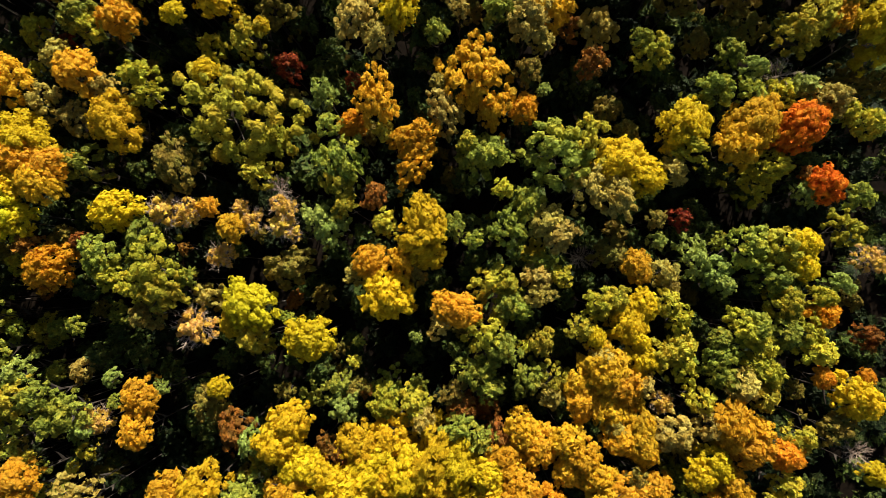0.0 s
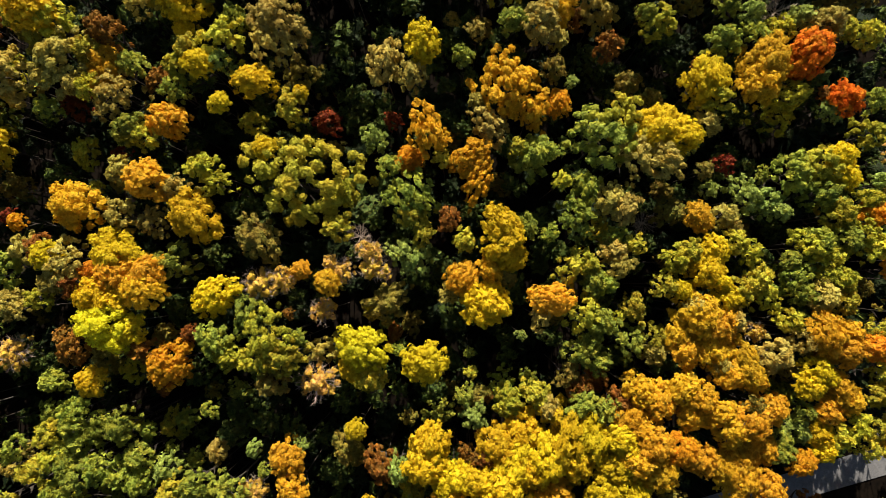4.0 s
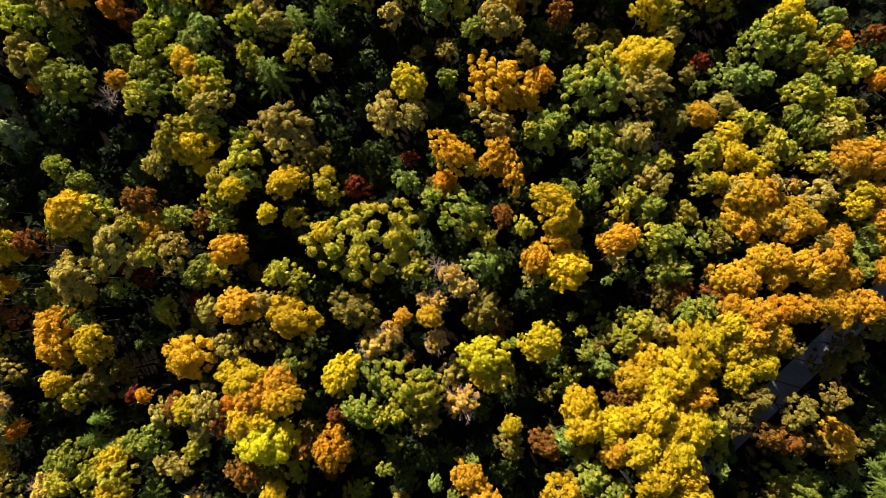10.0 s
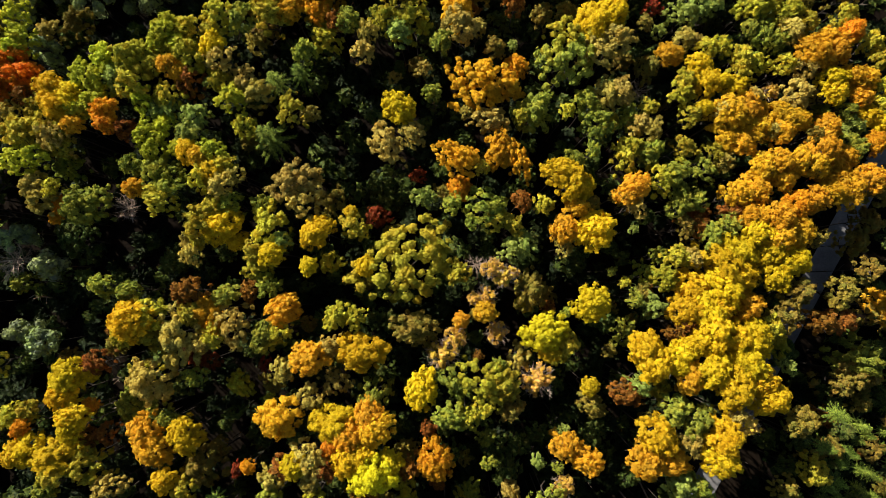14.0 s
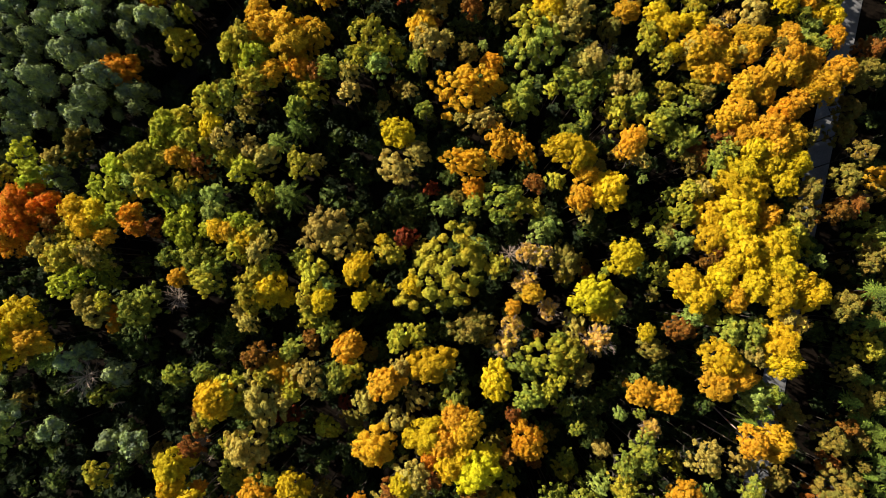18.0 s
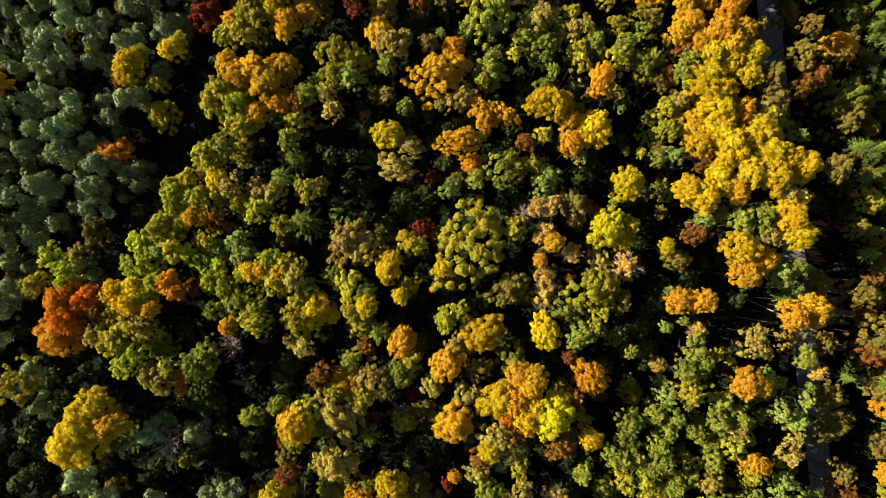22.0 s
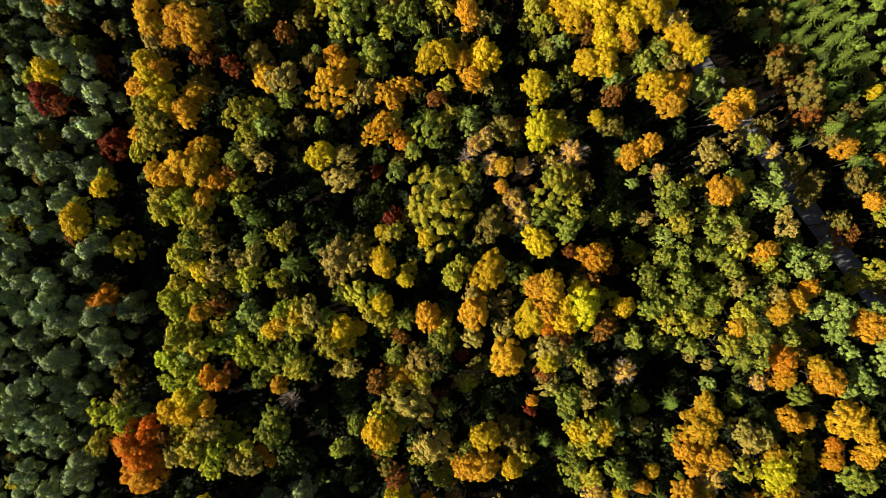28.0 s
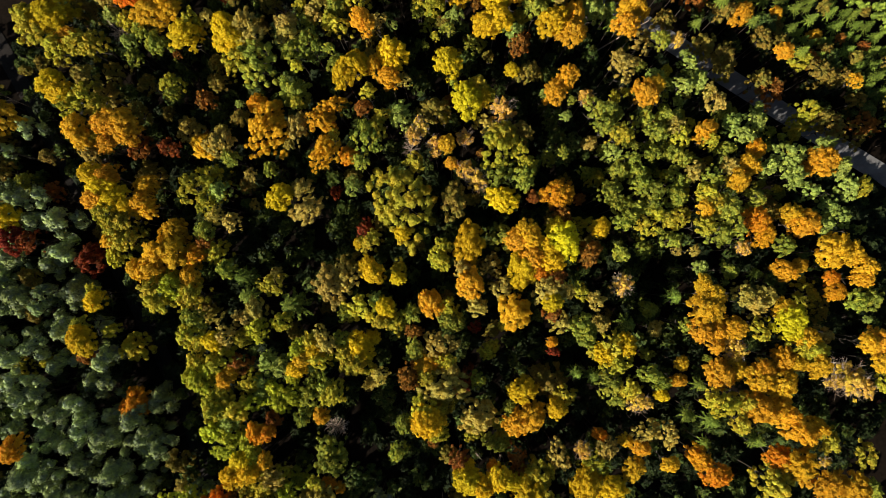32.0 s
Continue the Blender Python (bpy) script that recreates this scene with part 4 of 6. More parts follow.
broadleaf("gold", -18.4, 65.7, 1.5, 21.6)
broadleaf("rust", -18.8, 62.0, 2.2, 20.9)
broadleaf("gold", -18.6, 64.0, 1.3, 20.7)
broadleaf("olive", -8.1, 63.1, 2.1, 22.0)
broadleaf("olive", -10.6, 62.7, 1.6, 21.3)
broadleaf("yellow", -12.6, 61.0, 1.9, 22.5)
broadleaf("khaki", -13.7, 58.9, 2.1, 22.5)
broadleaf("olive", -16.5, 57.6, 1.6, 21.3)
broadleaf("spring", -18.1, 55.1, 2.1, 21.7)
broadleaf("olive", -22.3, 63.5, 2.1, 21.4)
broadleaf("lime", -24.3, 62.3, 1.8, 20.5)
broadleaf("lime", -22.8, 58.6, 1.8, 20.8)
broadleaf("lime", -25.2, 63.9, 1.5, 20.1)
broadleaf("orange", -29.0, 69.8, 1.8, 22.7)
broadleaf("orange", -30.5, 68.4, 1.5, 22.5)
broadleaf("rust", -30.0, 66.4, 1.6, 21.6)
broadleaf("olive", -38.0, 79.3, 2.8, 22.3)
broadleaf("spring", -42.1, 78.2, 2.3, 21.4)
broadleaf("spring", -40.0, 75.9, 2.3, 22.1)
broadleaf("olive", -35.6, 76.8, 2.6, 22.2)
broadleaf("khaki", -36.2, 75.2, 2.4, 22.4)
broadleaf("olive", -37.2, 74.1, 2.0, 20.8)
broadleaf("olive", -33.2, 79.6, 2.0, 21.5)
broadleaf("green", -40.2, 74.6, 2.1, 15.3)
broadleaf("khaki", -44.3, 74.7, 2.2, 20.2)
broadleaf("khaki", -45.5, 72.7, 2.5, 20.1)
broadleaf("olive", -42.9, 71.1, 1.3, 21.0)
broadleaf("orange", -45.2, 70.8, 1.2, 17.7)
broadleaf("green", -43.4, 66.0, 2.8, 22.3)
broadleaf("green", -41.6, 65.0, 2.5, 20.8)
broadleaf("orange", -47.5, 70.7, 1.0, 16.6)
bare_tree(-40.3, 61.2, 2.2, 19.3, False)
broadleaf("dark", -50.4, 69.4, 3.1, 12.1)
pine(-52.9, 75.9, 2.1, 15.0)
broadleaf("spring", -29.1, 63.2, 2.0, 21.5)
broadleaf("spring", -30.2, 60.8, 2.1, 21.9)
broadleaf("spring", -26.5, 61.7, 1.5, 20.7)
broadleaf("green", -34.0, 62.7, 1.8, 20.7)
broadleaf("green", -32.9, 58.6, 2.3, 22.1)
broadleaf("green", -32.8, 56.9, 2.0, 21.7)
broadleaf("gold", -36.8, 60.6, 1.5, 21.0)
broadleaf("olive", -36.1, 55.6, 2.3, 23.0)
broadleaf("green", -34.0, 55.4, 1.6, 22.8)
broadleaf("yellow", -28.1, 56.4, 1.6, 21.4)
broadleaf("gold", -27.9, 54.3, 1.5, 21.8)
broadleaf("spring", -28.4, 58.0, 1.3, 20.8)
broadleaf("lime", -25.4, 57.8, 2.0, 21.2)
broadleaf("spring", -26.2, 53.2, 2.0, 21.4)
broadleaf("olive", -30.2, 52.4, 2.3, 22.3)
broadleaf("yellow", -28.7, 51.8, 2.1, 21.3)
broadleaf("olive", -27.1, 50.8, 1.6, 21.0)
broadleaf("khaki", -29.8, 49.1, 1.9, 22.4)
broadleaf("khaki", -27.7, 48.4, 1.5, 21.1)
broadleaf("olive", -36.4, 49.0, 2.6, 22.7)
broadleaf("yellow", -35.2, 46.4, 2.8, 21.5)
broadleaf("olive", -33.7, 48.7, 2.0, 21.3)
broadleaf("green", -31.8, 47.2, 1.8, 20.7)
broadleaf("yellow", -36.3, 43.4, 1.2, 19.3)
broadleaf("khaki", -40.8, 51.7, 1.4, 14.5)
broadleaf("olive", -3.8, 56.9, 2.6, 22.0)
broadleaf("green", -6.7, 60.1, 2.0, 21.6)
broadleaf("gold", -1.6, 54.4, 2.0, 21.1)
broadleaf("orange", 0.1, 50.5, 1.8, 21.1)
broadleaf("rust", 0.2, 47.6, 1.5, 21.0)
broadleaf("khaki", -7.5, 59.3, 1.8, 14.8)
broadleaf("olive", -2.1, 48.2, 2.4, 19.5)
broadleaf("green", -6.1, 49.3, 1.7, 20.8)
spruce(-8.8, 49.2, 2.1, 19.3)
spruce(-12.0, 51.4, 2.1, 20.4)
broadleaf("khaki", -14.6, 54.6, 2.2, 21.0)
broadleaf("khaki", -15.2, 52.2, 2.1, 21.1)
broadleaf("spring", -17.3, 54.5, 1.5, 21.5)
broadleaf("olive", -14.8, 46.6, 2.3, 20.9)
broadleaf("khaki", -13.3, 45.7, 1.4, 14.5)
broadleaf("olive", -20.4, 51.0, 1.8, 21.0)
spruce(-20.0, 47.6, 3.1, 22.0)
broadleaf("khaki", -24.0, 40.0, 3.2, 23.1)
broadleaf("green", -29.3, 42.9, 1.7, 20.2)
broadleaf("yellow", -23.6, 30.7, 1.0, 19.8)
broadleaf("dark", 3.9, 48.8, 1.6, 11.6)
broadleaf("khaki", 1.1, 42.2, 1.6, 21.7)
broadleaf("khaki", -1.8, 41.4, 1.6, 21.5)
broadleaf("olive", 4.1, 41.0, 2.3, 22.3)
broadleaf("olive", 6.0, 37.3, 2.8, 21.9)
broadleaf("lime", 3.2, 38.0, 1.9, 22.4)
broadleaf("green", 5.0, 31.8, 1.6, 21.9)
broadleaf("khaki", 0.5, 32.2, 1.2, 20.4)
broadleaf("green", -2.2, 29.1, 1.3, 21.7)
broadleaf("dark", -3.8, 22.6, 1.6, 11.6)
broadleaf("red", -13.1, 25.5, 1.2, 14.9)
broadleaf("dark", -16.7, 31.2, 1.8, 11.2)
bare_tree(-57.1, 74.2, 3.0, 17.0, False)
broadleaf("green", -59.7, 71.5, 1.9, 15.0)
broadleaf("green", -52.3, 58.2, 1.7, 19.2)
broadleaf("green", -50.0, 52.8, 1.5, 21.9)
broadleaf("dark", -44.7, 53.3, 2.0, 11.4)
broadleaf("khaki", -41.2, 48.4, 1.5, 20.4)
broadleaf("rust", -45.7, 45.4, 2.1, 22.0)
broadleaf("gold", -48.5, 40.2, 1.7, 20.0)
broadleaf("olive", -37.4, 38.6, 2.3, 20.5)
broadleaf("olive", -49.6, 39.0, 1.6, 21.0)
broadleaf("olive", -44.4, 30.9, 2.0, 20.3)
broadleaf("khaki", -48.4, 27.3, 1.8, 20.7)
broadleaf("yellow", -53.1, 49.5, 2.9, 24.7)
broadleaf("olive", -51.4, 48.0, 2.8, 22.7)
broadleaf("olive", -55.7, 50.4, 2.0, 21.9)
broadleaf("olive", -54.4, 46.5, 2.5, 21.8)
broadleaf("khaki", -51.5, 39.9, 1.5, 20.8)
broadleaf("rust", -56.7, 52.6, 1.0, 19.4)
broadleaf("rust", -62.6, 52.6, 2.0, 19.7)
broadleaf("yellow", -65.7, 54.3, 2.5, 21.6)
broadleaf("yellow", -64.1, 52.7, 1.5, 19.4)
broadleaf("yellow", -68.1, 53.7, 2.1, 21.6)
broadleaf("yellow", -70.0, 50.5, 2.3, 21.6)
broadleaf("yellow", -71.8, 49.8, 1.8, 21.5)
broadleaf("orange", -68.4, 49.9, 1.2, 18.7)
broadleaf("rust", -72.7, 48.1, 1.5, 18.3)
broadleaf("rust", -70.9, 46.0, 1.9, 18.8)
broadleaf("khaki", -60.6, 44.0, 3.1, 21.6)
broadleaf("green", -67.1, 45.9, 2.7, 15.2)
broadleaf("green", -66.0, 42.4, 2.3, 15.1)
broadleaf("green", -64.4, 39.0, 1.2, 18.5)
broadleaf("gold", -67.2, 40.4, 2.5, 20.6)
broadleaf("gold", -68.6, 38.0, 2.5, 20.7)
broadleaf("yellow", -64.3, 35.0, 2.5, 21.2)
broadleaf("green", -56.7, 38.5, 1.5, 19.3)
broadleaf("red", -55.2, 39.6, 1.9, 15.1)
broadleaf("olive", -75.2, 58.9, 1.8, 20.4)
broadleaf("orange", -75.5, 56.4, 1.3, 20.6)
broadleaf("olive", -73.2, 57.2, 1.5, 20.2)
broadleaf("yellow", -77.8, 53.9, 2.5, 21.1)
broadleaf("yellow", -79.2, 54.8, 2.0, 21.2)
broadleaf("yellow", -76.4, 49.5, 3.0, 21.9)
broadleaf("olive", -78.6, 48.5, 2.0, 21.6)
broadleaf("olive", -75.9, 45.7, 2.8, 20.9)
broadleaf("olive", -78.5, 51.5, 2.3, 14.9)
broadleaf("green", -81.1, 48.6, 1.6, 21.1)
broadleaf("khaki", -76.8, 41.0, 2.2, 20.8)
broadleaf("yellow", -71.2, 34.1, 1.8, 21.0)
broadleaf("olive", -71.1, 31.1, 2.2, 20.5)
broadleaf("brown", -68.2, 31.1, 3.1, 18.8)
broadleaf("khaki", -63.2, 20.7, 2.1, 21.2)
broadleaf("orange", -63.7, 24.7, 1.0, 19.5)
pine(-55.5, 69.7, 2.6, 15.6)
pine(-66.6, 64.2, 2.3, 15.0)
pine(-67.0, 68.2, 2.1, 14.8)
broadleaf("brown", -66.2, 30.9, 1.6, 14.8)
broadleaf("yellow", -58.9, 18.7, 1.8, 23.2)
broadleaf("rust", 0.6, -14.8, 1.5, 20.4)
broadleaf("gold", 16.4, -30.7, 2.5, 21.6)
broadleaf("gold", 18.9, -32.7, 2.1, 22.0)
broadleaf("gold", 7.0, -27.6, 2.3, 21.5)
broadleaf("gold", -6.2, -26.8, 2.1, 21.1)
broadleaf("yellow", 3.0, -28.8, 2.5, 21.7)
broadleaf("yellow", -0.3, -28.0, 2.1, 21.3)
broadleaf("brown", 8.0, -30.9, 1.3, 20.1)
broadleaf("yellow", -12.2, -23.4, 2.7, 23.6)
broadleaf("yellow", -11.5, -26.6, 2.8, 22.1)
broadleaf("yellow", -9.8, -29.4, 2.8, 21.9)
broadleaf("brown", -0.7, -32.2, 2.3, 21.0)
broadleaf("brown", -4.4, -32.4, 2.5, 21.0)
broadleaf("olive", -6.9, -31.4, 2.2, 20.3)
broadleaf("olive", -7.7, -36.1, 2.1, 14.9)
broadleaf("lime", -10.4, -37.5, 1.2, 17.7)
broadleaf("yellow", -17.1, -25.9, 2.4, 23.8)
broadleaf("yellow", -13.9, -30.2, 3.2, 23.0)
broadleaf("yellow", -15.1, -33.1, 2.6, 22.0)
broadleaf("yellow", -17.6, -29.6, 2.7, 24.2)
broadleaf("yellow", -16.4, -35.3, 2.6, 22.5)
bare_tree(-21.1, -34.3, 2.1, 21.5)
broadleaf("khaki", -20.9, -32.2, 1.3, 22.3)
broadleaf("brown", -12.1, -12.8, 1.3, 19.5)
broadleaf("rust", -14.8, -19.5, 1.5, 20.8)
broadleaf("green", -24.6, -24.7, 2.3, 21.7)
broadleaf("green", -24.4, -28.2, 2.3, 21.8)
broadleaf("yellow", -29.2, -24.0, 2.7, 23.3)
broadleaf("gold", -32.9, -24.6, 2.6, 22.4)
broadleaf("gold", -31.3, -27.7, 2.3, 21.5)
broadleaf("yellow", -24.4, -32.3, 2.9, 23.2)
broadleaf("yellow", -27.6, -33.2, 2.4, 22.9)
broadleaf("khaki", -27.6, -29.0, 1.6, 21.7)
broadleaf("lime", -33.4, -31.2, 2.7, 20.5)
broadleaf("green", -32.8, -33.6, 1.7, 20.1)
broadleaf("brown", -16.8, -40.7, 2.1, 22.5)
broadleaf("brown", -17.1, -40.7, 1.6, 21.9)
broadleaf("dark", -16.4, -47.2, 1.8, 11.3)
broadleaf("rust", -2.6, -37.1, 2.3, 20.8)
broadleaf("rust", -0.6, -40.4, 2.4, 19.6)
broadleaf("gold", 5.6, -47.4, 2.5, 15.5)
broadleaf("brown", 2.7, -38.1, 2.3, 20.5)
broadleaf("brown", -6.1, -48.2, 3.4, 15.6)
broadleaf("green", -3.5, -48.3, 3.5, 16.0)
broadleaf("brown", -7.8, -47.7, 1.9, 15.1)
broadleaf("dark", -7.6, -39.3, 2.4, 11.6)
broadleaf("brown", 12.2, -39.0, 2.1, 15.0)
broadleaf("brown", 7.6, -39.9, 2.0, 20.6)
broadleaf("brown", 16.3, -39.1, 2.3, 15.1)
broadleaf("brown", 4.2, -47.1, 2.1, 15.3)
broadleaf("dark", -5.8, -56.5, 2.2, 10.4)
spruce(-13.1, -46.4, 1.6, 20.4)
spruce(-11.8, -55.3, 1.5, 12.5)
spruce(-18.1, -46.8, 1.5, 20.6)
spruce(-16.6, -55.6, 1.5, 12.8)
broadleaf("brown", -14.3, -58.8, 2.0, 11.8)
broadleaf("olive", -21.9, -50.9, 2.3, 14.9)
spruce(-18.9, -55.2, 1.0, 12.4)
broadleaf("dark", -18.6, -48.2, 2.0, 11.6)
spruce(-17.9, -58.4, 1.3, 12.7)
broadleaf("dark", -23.3, -49.0, 2.0, 11.2)
spruce(-17.8, -60.4, 1.4, 12.5)
broadleaf("brown", -26.3, -48.0, 1.9, 15.2)
spruce(-22.9, -55.3, 1.4, 12.5)
broadleaf("khaki", 52.5, 48.9, 2.4, 22.1)
broadleaf("dark", 57.9, 51.4, 2.7, 11.8)
broadleaf("gold", 46.3, 51.7, 3.4, 22.5)
broadleaf("gold", 45.2, 57.2, 2.0, 21.3)
pine(45.8, 57.6, 1.7, 17.4)
pine(46.1, 50.9, 2.2, 14.9)
broadleaf("brown", 45.4, 61.4, 2.2, 14.8)
broadleaf("green", 39.2, 60.0, 1.5, 14.9)
broadleaf("brown", 38.4, 53.4, 1.5, 14.5)
pine(41.0, 65.9, 1.9, 17.2)
pine(37.6, 63.3, 1.9, 17.7)
pine(35.6, 62.6, 1.5, 17.1)
pine(31.2, 58.9, 1.8, 20.4)
broadleaf("yellow", 34.8, 66.5, 2.5, 20.2)
pine(30.7, 64.2, 2.1, 18.8)
pine(26.8, 61.0, 2.9, 19.9)
broadleaf("red", 31.7, 69.2, 3.1, 19.9)
broadleaf("red", 28.6, 67.6, 2.1, 19.5)
pine(33.4, 74.4, 2.6, 14.5)
pine(24.6, 67.1, 2.8, 15.6)
pine(25.2, 70.7, 2.6, 14.4)
broadleaf("red", 19.2, 64.7, 3.0, 15.5)
broadleaf("brown", 27.0, 75.1, 1.9, 14.7)
pine(25.5, 78.6, 2.7, 18.1)
pine(21.7, 74.7, 1.5, 17.5)
pine(17.9, 71.9, 3.0, 14.7)
pine(20.1, 77.6, 1.7, 17.6)
broadleaf("yellow", 11.0, 68.8, 1.8, 20.4)
broadleaf("olive", 12.4, 68.2, 1.5, 18.8)
broadleaf("rust", 32.9, 58.1, 1.7, 15.0)
broadleaf("yellow", 42.4, 40.2, 2.2, 21.8)
broadleaf("yellow", 38.6, 40.4, 2.6, 22.4)
broadleaf("olive", 36.0, 41.7, 2.4, 22.8)
broadleaf("olive", 35.0, 38.4, 2.6, 22.8)
broadleaf("olive", 31.6, 38.8, 2.2, 21.6)
broadleaf("brown", 37.1, 35.6, 2.4, 22.0)
broadleaf("khaki", 36.5, 37.0, 2.6, 15.2)
broadleaf("gold", 32.5, 44.1, 2.2, 22.8)
broadleaf("gold", 30.1, 45.2, 2.2, 22.4)
broadleaf("gold", 27.9, 40.0, 2.6, 22.9)
broadleaf("gold", 26.0, 38.1, 2.6, 22.9)
broadleaf("gold", 24.2, 39.6, 2.2, 22.0)
broadleaf("gold", 26.2, 43.0, 2.0, 21.5)
broadleaf("brown", 28.5, 36.0, 2.4, 15.1)
broadleaf("rust", 24.9, 41.0, 2.6, 15.0)
broadleaf("olive", 28.5, 43.8, 1.6, 21.2)
broadleaf("khaki", 27.7, 46.8, 2.2, 21.5)
broadleaf("yellow", 24.2, 49.2, 2.2, 23.3)
broadleaf("yellow", 21.5, 50.1, 2.4, 23.5)
broadleaf("gold", 21.8, 48.1, 2.2, 23.0)
broadleaf("gold", 21.0, 52.4, 2.2, 23.0)
broadleaf("yellow", 18.8, 50.7, 2.6, 22.5)
broadleaf("olive", 18.0, 53.7, 2.4, 23.1)
broadleaf("yellow", 16.1, 50.7, 2.0, 21.8)
broadleaf("olive", 14.6, 53.0, 2.2, 22.4)
broadleaf("olive", 15.6, 54.8, 1.8, 22.4)
broadleaf("gold", 16.1, 45.6, 2.1, 20.0)
broadleaf("gold", 14.0, 48.4, 2.0, 21.7)
broadleaf("gold", 12.2, 48.8, 1.6, 21.3)
broadleaf("brown", 19.3, 44.2, 2.4, 15.5)
broadleaf("gold", 15.4, 57.9, 1.4, 20.2)
broadleaf("olive", 12.8, 56.1, 2.2, 21.5)
broadleaf("olive", 14.9, 61.0, 2.1, 15.3)
broadleaf("green", 14.9, 56.1, 2.2, 14.9)
broadleaf("brown", 37.5, 32.3, 2.4, 15.1)
broadleaf("red", 16.3, 37.0, 1.8, 20.8)
broadleaf("gold", 11.7, 32.9, 2.5, 19.2)
broadleaf("olive", 7.3, 40.4, 2.8, 23.5)
broadleaf("khaki", 10.4, 28.8, 1.4, 19.2)
broadleaf("gold", 6.0, 49.0, 2.2, 21.4)
broadleaf("gold", 5.7, 53.4, 3.0, 23.0)
broadleaf("gold", 2.9, 51.9, 3.0, 23.0)
broadleaf("gold", 5.2, 57.2, 2.8, 22.2)
broadleaf("gold", 7.7, 58.9, 1.8, 21.0)
broadleaf("olive", 2.8, 59.9, 2.6, 22.4)
broadleaf("spring", -0.0, 57.7, 2.8, 22.3)
broadleaf("green", 1.1, 45.5, 2.0, 21.8)
pine(15.8, 83.9, 2.5, 19.2)
pine(13.8, 78.8, 1.9, 17.8)
broadleaf("green", 11.0, 74.4, 1.5, 19.0)
broadleaf("yellow", 8.8, 75.8, 2.0, 21.5)
broadleaf("yellow", 7.3, 75.8, 2.4, 21.2)
broadleaf("olive", 5.3, 71.8, 1.4, 19.2)
broadleaf("rust", 7.9, 80.4, 1.9, 14.8)
pine(3.9, 78.3, 2.3, 18.3)
pine(11.2, 88.3, 1.3, 17.6)
pine(10.0, 90.8, 1.5, 17.8)
pine(3.5, 87.8, 2.1, 18.3)
pine(4.9, 91.5, 2.3, 18.5)
pine(0.8, 81.2, 1.5, 17.7)
broadleaf("olive", 1.5, 73.7, 2.8, 15.1)
broadleaf("orange", -5.3, 82.3, 3.0, 15.3)
pine(-7.8, 83.6, 2.5, 19.0)
pine(-8.9, 79.2, 3.0, 15.5)
pine(-1.2, 91.1, 2.3, 18.7)
pine(-0.9, 94.5, 2.3, 18.6)
pine(-5.2, 89.9, 2.7, 18.8)
pine(-11.3, 85.6, 1.9, 17.6)
pine(-15.6, 83.9, 2.1, 20.2)
pine(-4.1, 96.6, 2.5, 18.0)
pine(-10.8, 93.6, 3.1, 19.6)
pine(-0.9, 101.1, 2.3, 19.1)
pine(-4.1, 105.1, 2.1, 17.3)
pine(-16.7, 94.0, 2.0, 13.8)
pine(-14.1, 98.4, 2.8, 14.1)
pine(-10.9, 103.1, 2.1, 17.5)
pine(-19.9, 98.3, 2.2, 14.0)
pine(-13.6, 105.0, 2.7, 19.1)
broadleaf("olive", -28.0, 92.9, 2.2, 21.3)
broadleaf("scarlet", -31.1, 87.6, 3.4, 22.8)
broadleaf("scarlet", -34.0, 87.3, 2.6, 22.7)
pine(-14.1, 109.6, 2.1, 17.5)
pine(-20.1, 102.9, 2.5, 18.5)
pine(-17.7, 105.8, 1.7, 17.1)
pine(12.4, 86.0, 2.4, 14.3)
pine(5.7, 97.8, 2.4, 14.4)
pine(-2.6, 87.5, 2.2, 14.3)
pine(4.7, 84.2, 2.0, 13.8)
pine(4.5, 77.2, 1.9, 14.8)
pine(-7.9, 110.2, 2.4, 14.3)
pine(-11.2, 87.9, 2.8, 14.6)
pine(-12.5, 98.8, 1.9, 18.1)
pine(-5.4, 103.4, 2.4, 14.4)
pine(2.0, 90.9, 2.2, 14.1)
pine(-12.0, 86.2, 2.4, 15.1)
broadleaf("olive", 0.8, 61.5, 2.6, 21.7)
broadleaf("spring", -28.7, 72.0, 1.8, 22.5)
broadleaf("khaki", -37.1, 82.8, 2.0, 21.9)
broadleaf("brown", -5.2, 58.8, 1.9, 15.1)
broadleaf("gold", -19.5, -23.9, 2.2, 22.6)
spruce(-33.0, -36.7, 1.4, 18.1)
spruce(-36.1, -33.9, 2.0, 19.4)
spruce(-38.0, -32.6, 1.4, 18.0)
broadleaf("gold", -39.4, -35.5, 2.4, 21.5)
broadleaf("gold", -40.5, -31.8, 2.2, 22.1)
broadleaf("gold", -41.5, -35.9, 1.5, 20.3)
broadleaf("khaki", -44.9, -25.0, 2.2, 22.7)
broadleaf("khaki", -43.1, -25.5, 1.6, 22.2)
broadleaf("khaki", -44.8, -34.3, 2.1, 15.3)
broadleaf("green", -47.4, -33.5, 1.7, 20.8)
bare_tree(-49.9, -35.5, 1.5, 19.8)
broadleaf("lime", -52.8, -35.1, 0.9, 17.5)
broadleaf("lime", -54.4, -33.8, 1.5, 19.4)
broadleaf("lime", -57.6, -31.7, 1.7, 20.2)
broadleaf("lime", -55.7, -28.6, 1.5, 21.1)
broadleaf("gold", -50.7, -23.1, 2.4, 22.5)
broadleaf("gold", -51.4, -25.5, 1.6, 21.6)
broadleaf("lime", -50.3, -28.5, 1.3, 18.2)
broadleaf("green", -53.7, -19.1, 2.2, 21.7)
broadleaf("green", -56.8, -18.6, 2.0, 22.0)
broadleaf("khaki", -58.6, -21.2, 1.6, 21.5)
broadleaf("olive", -60.7, -20.4, 2.2, 22.1)
broadleaf("green", -56.5, -22.1, 1.5, 21.0)
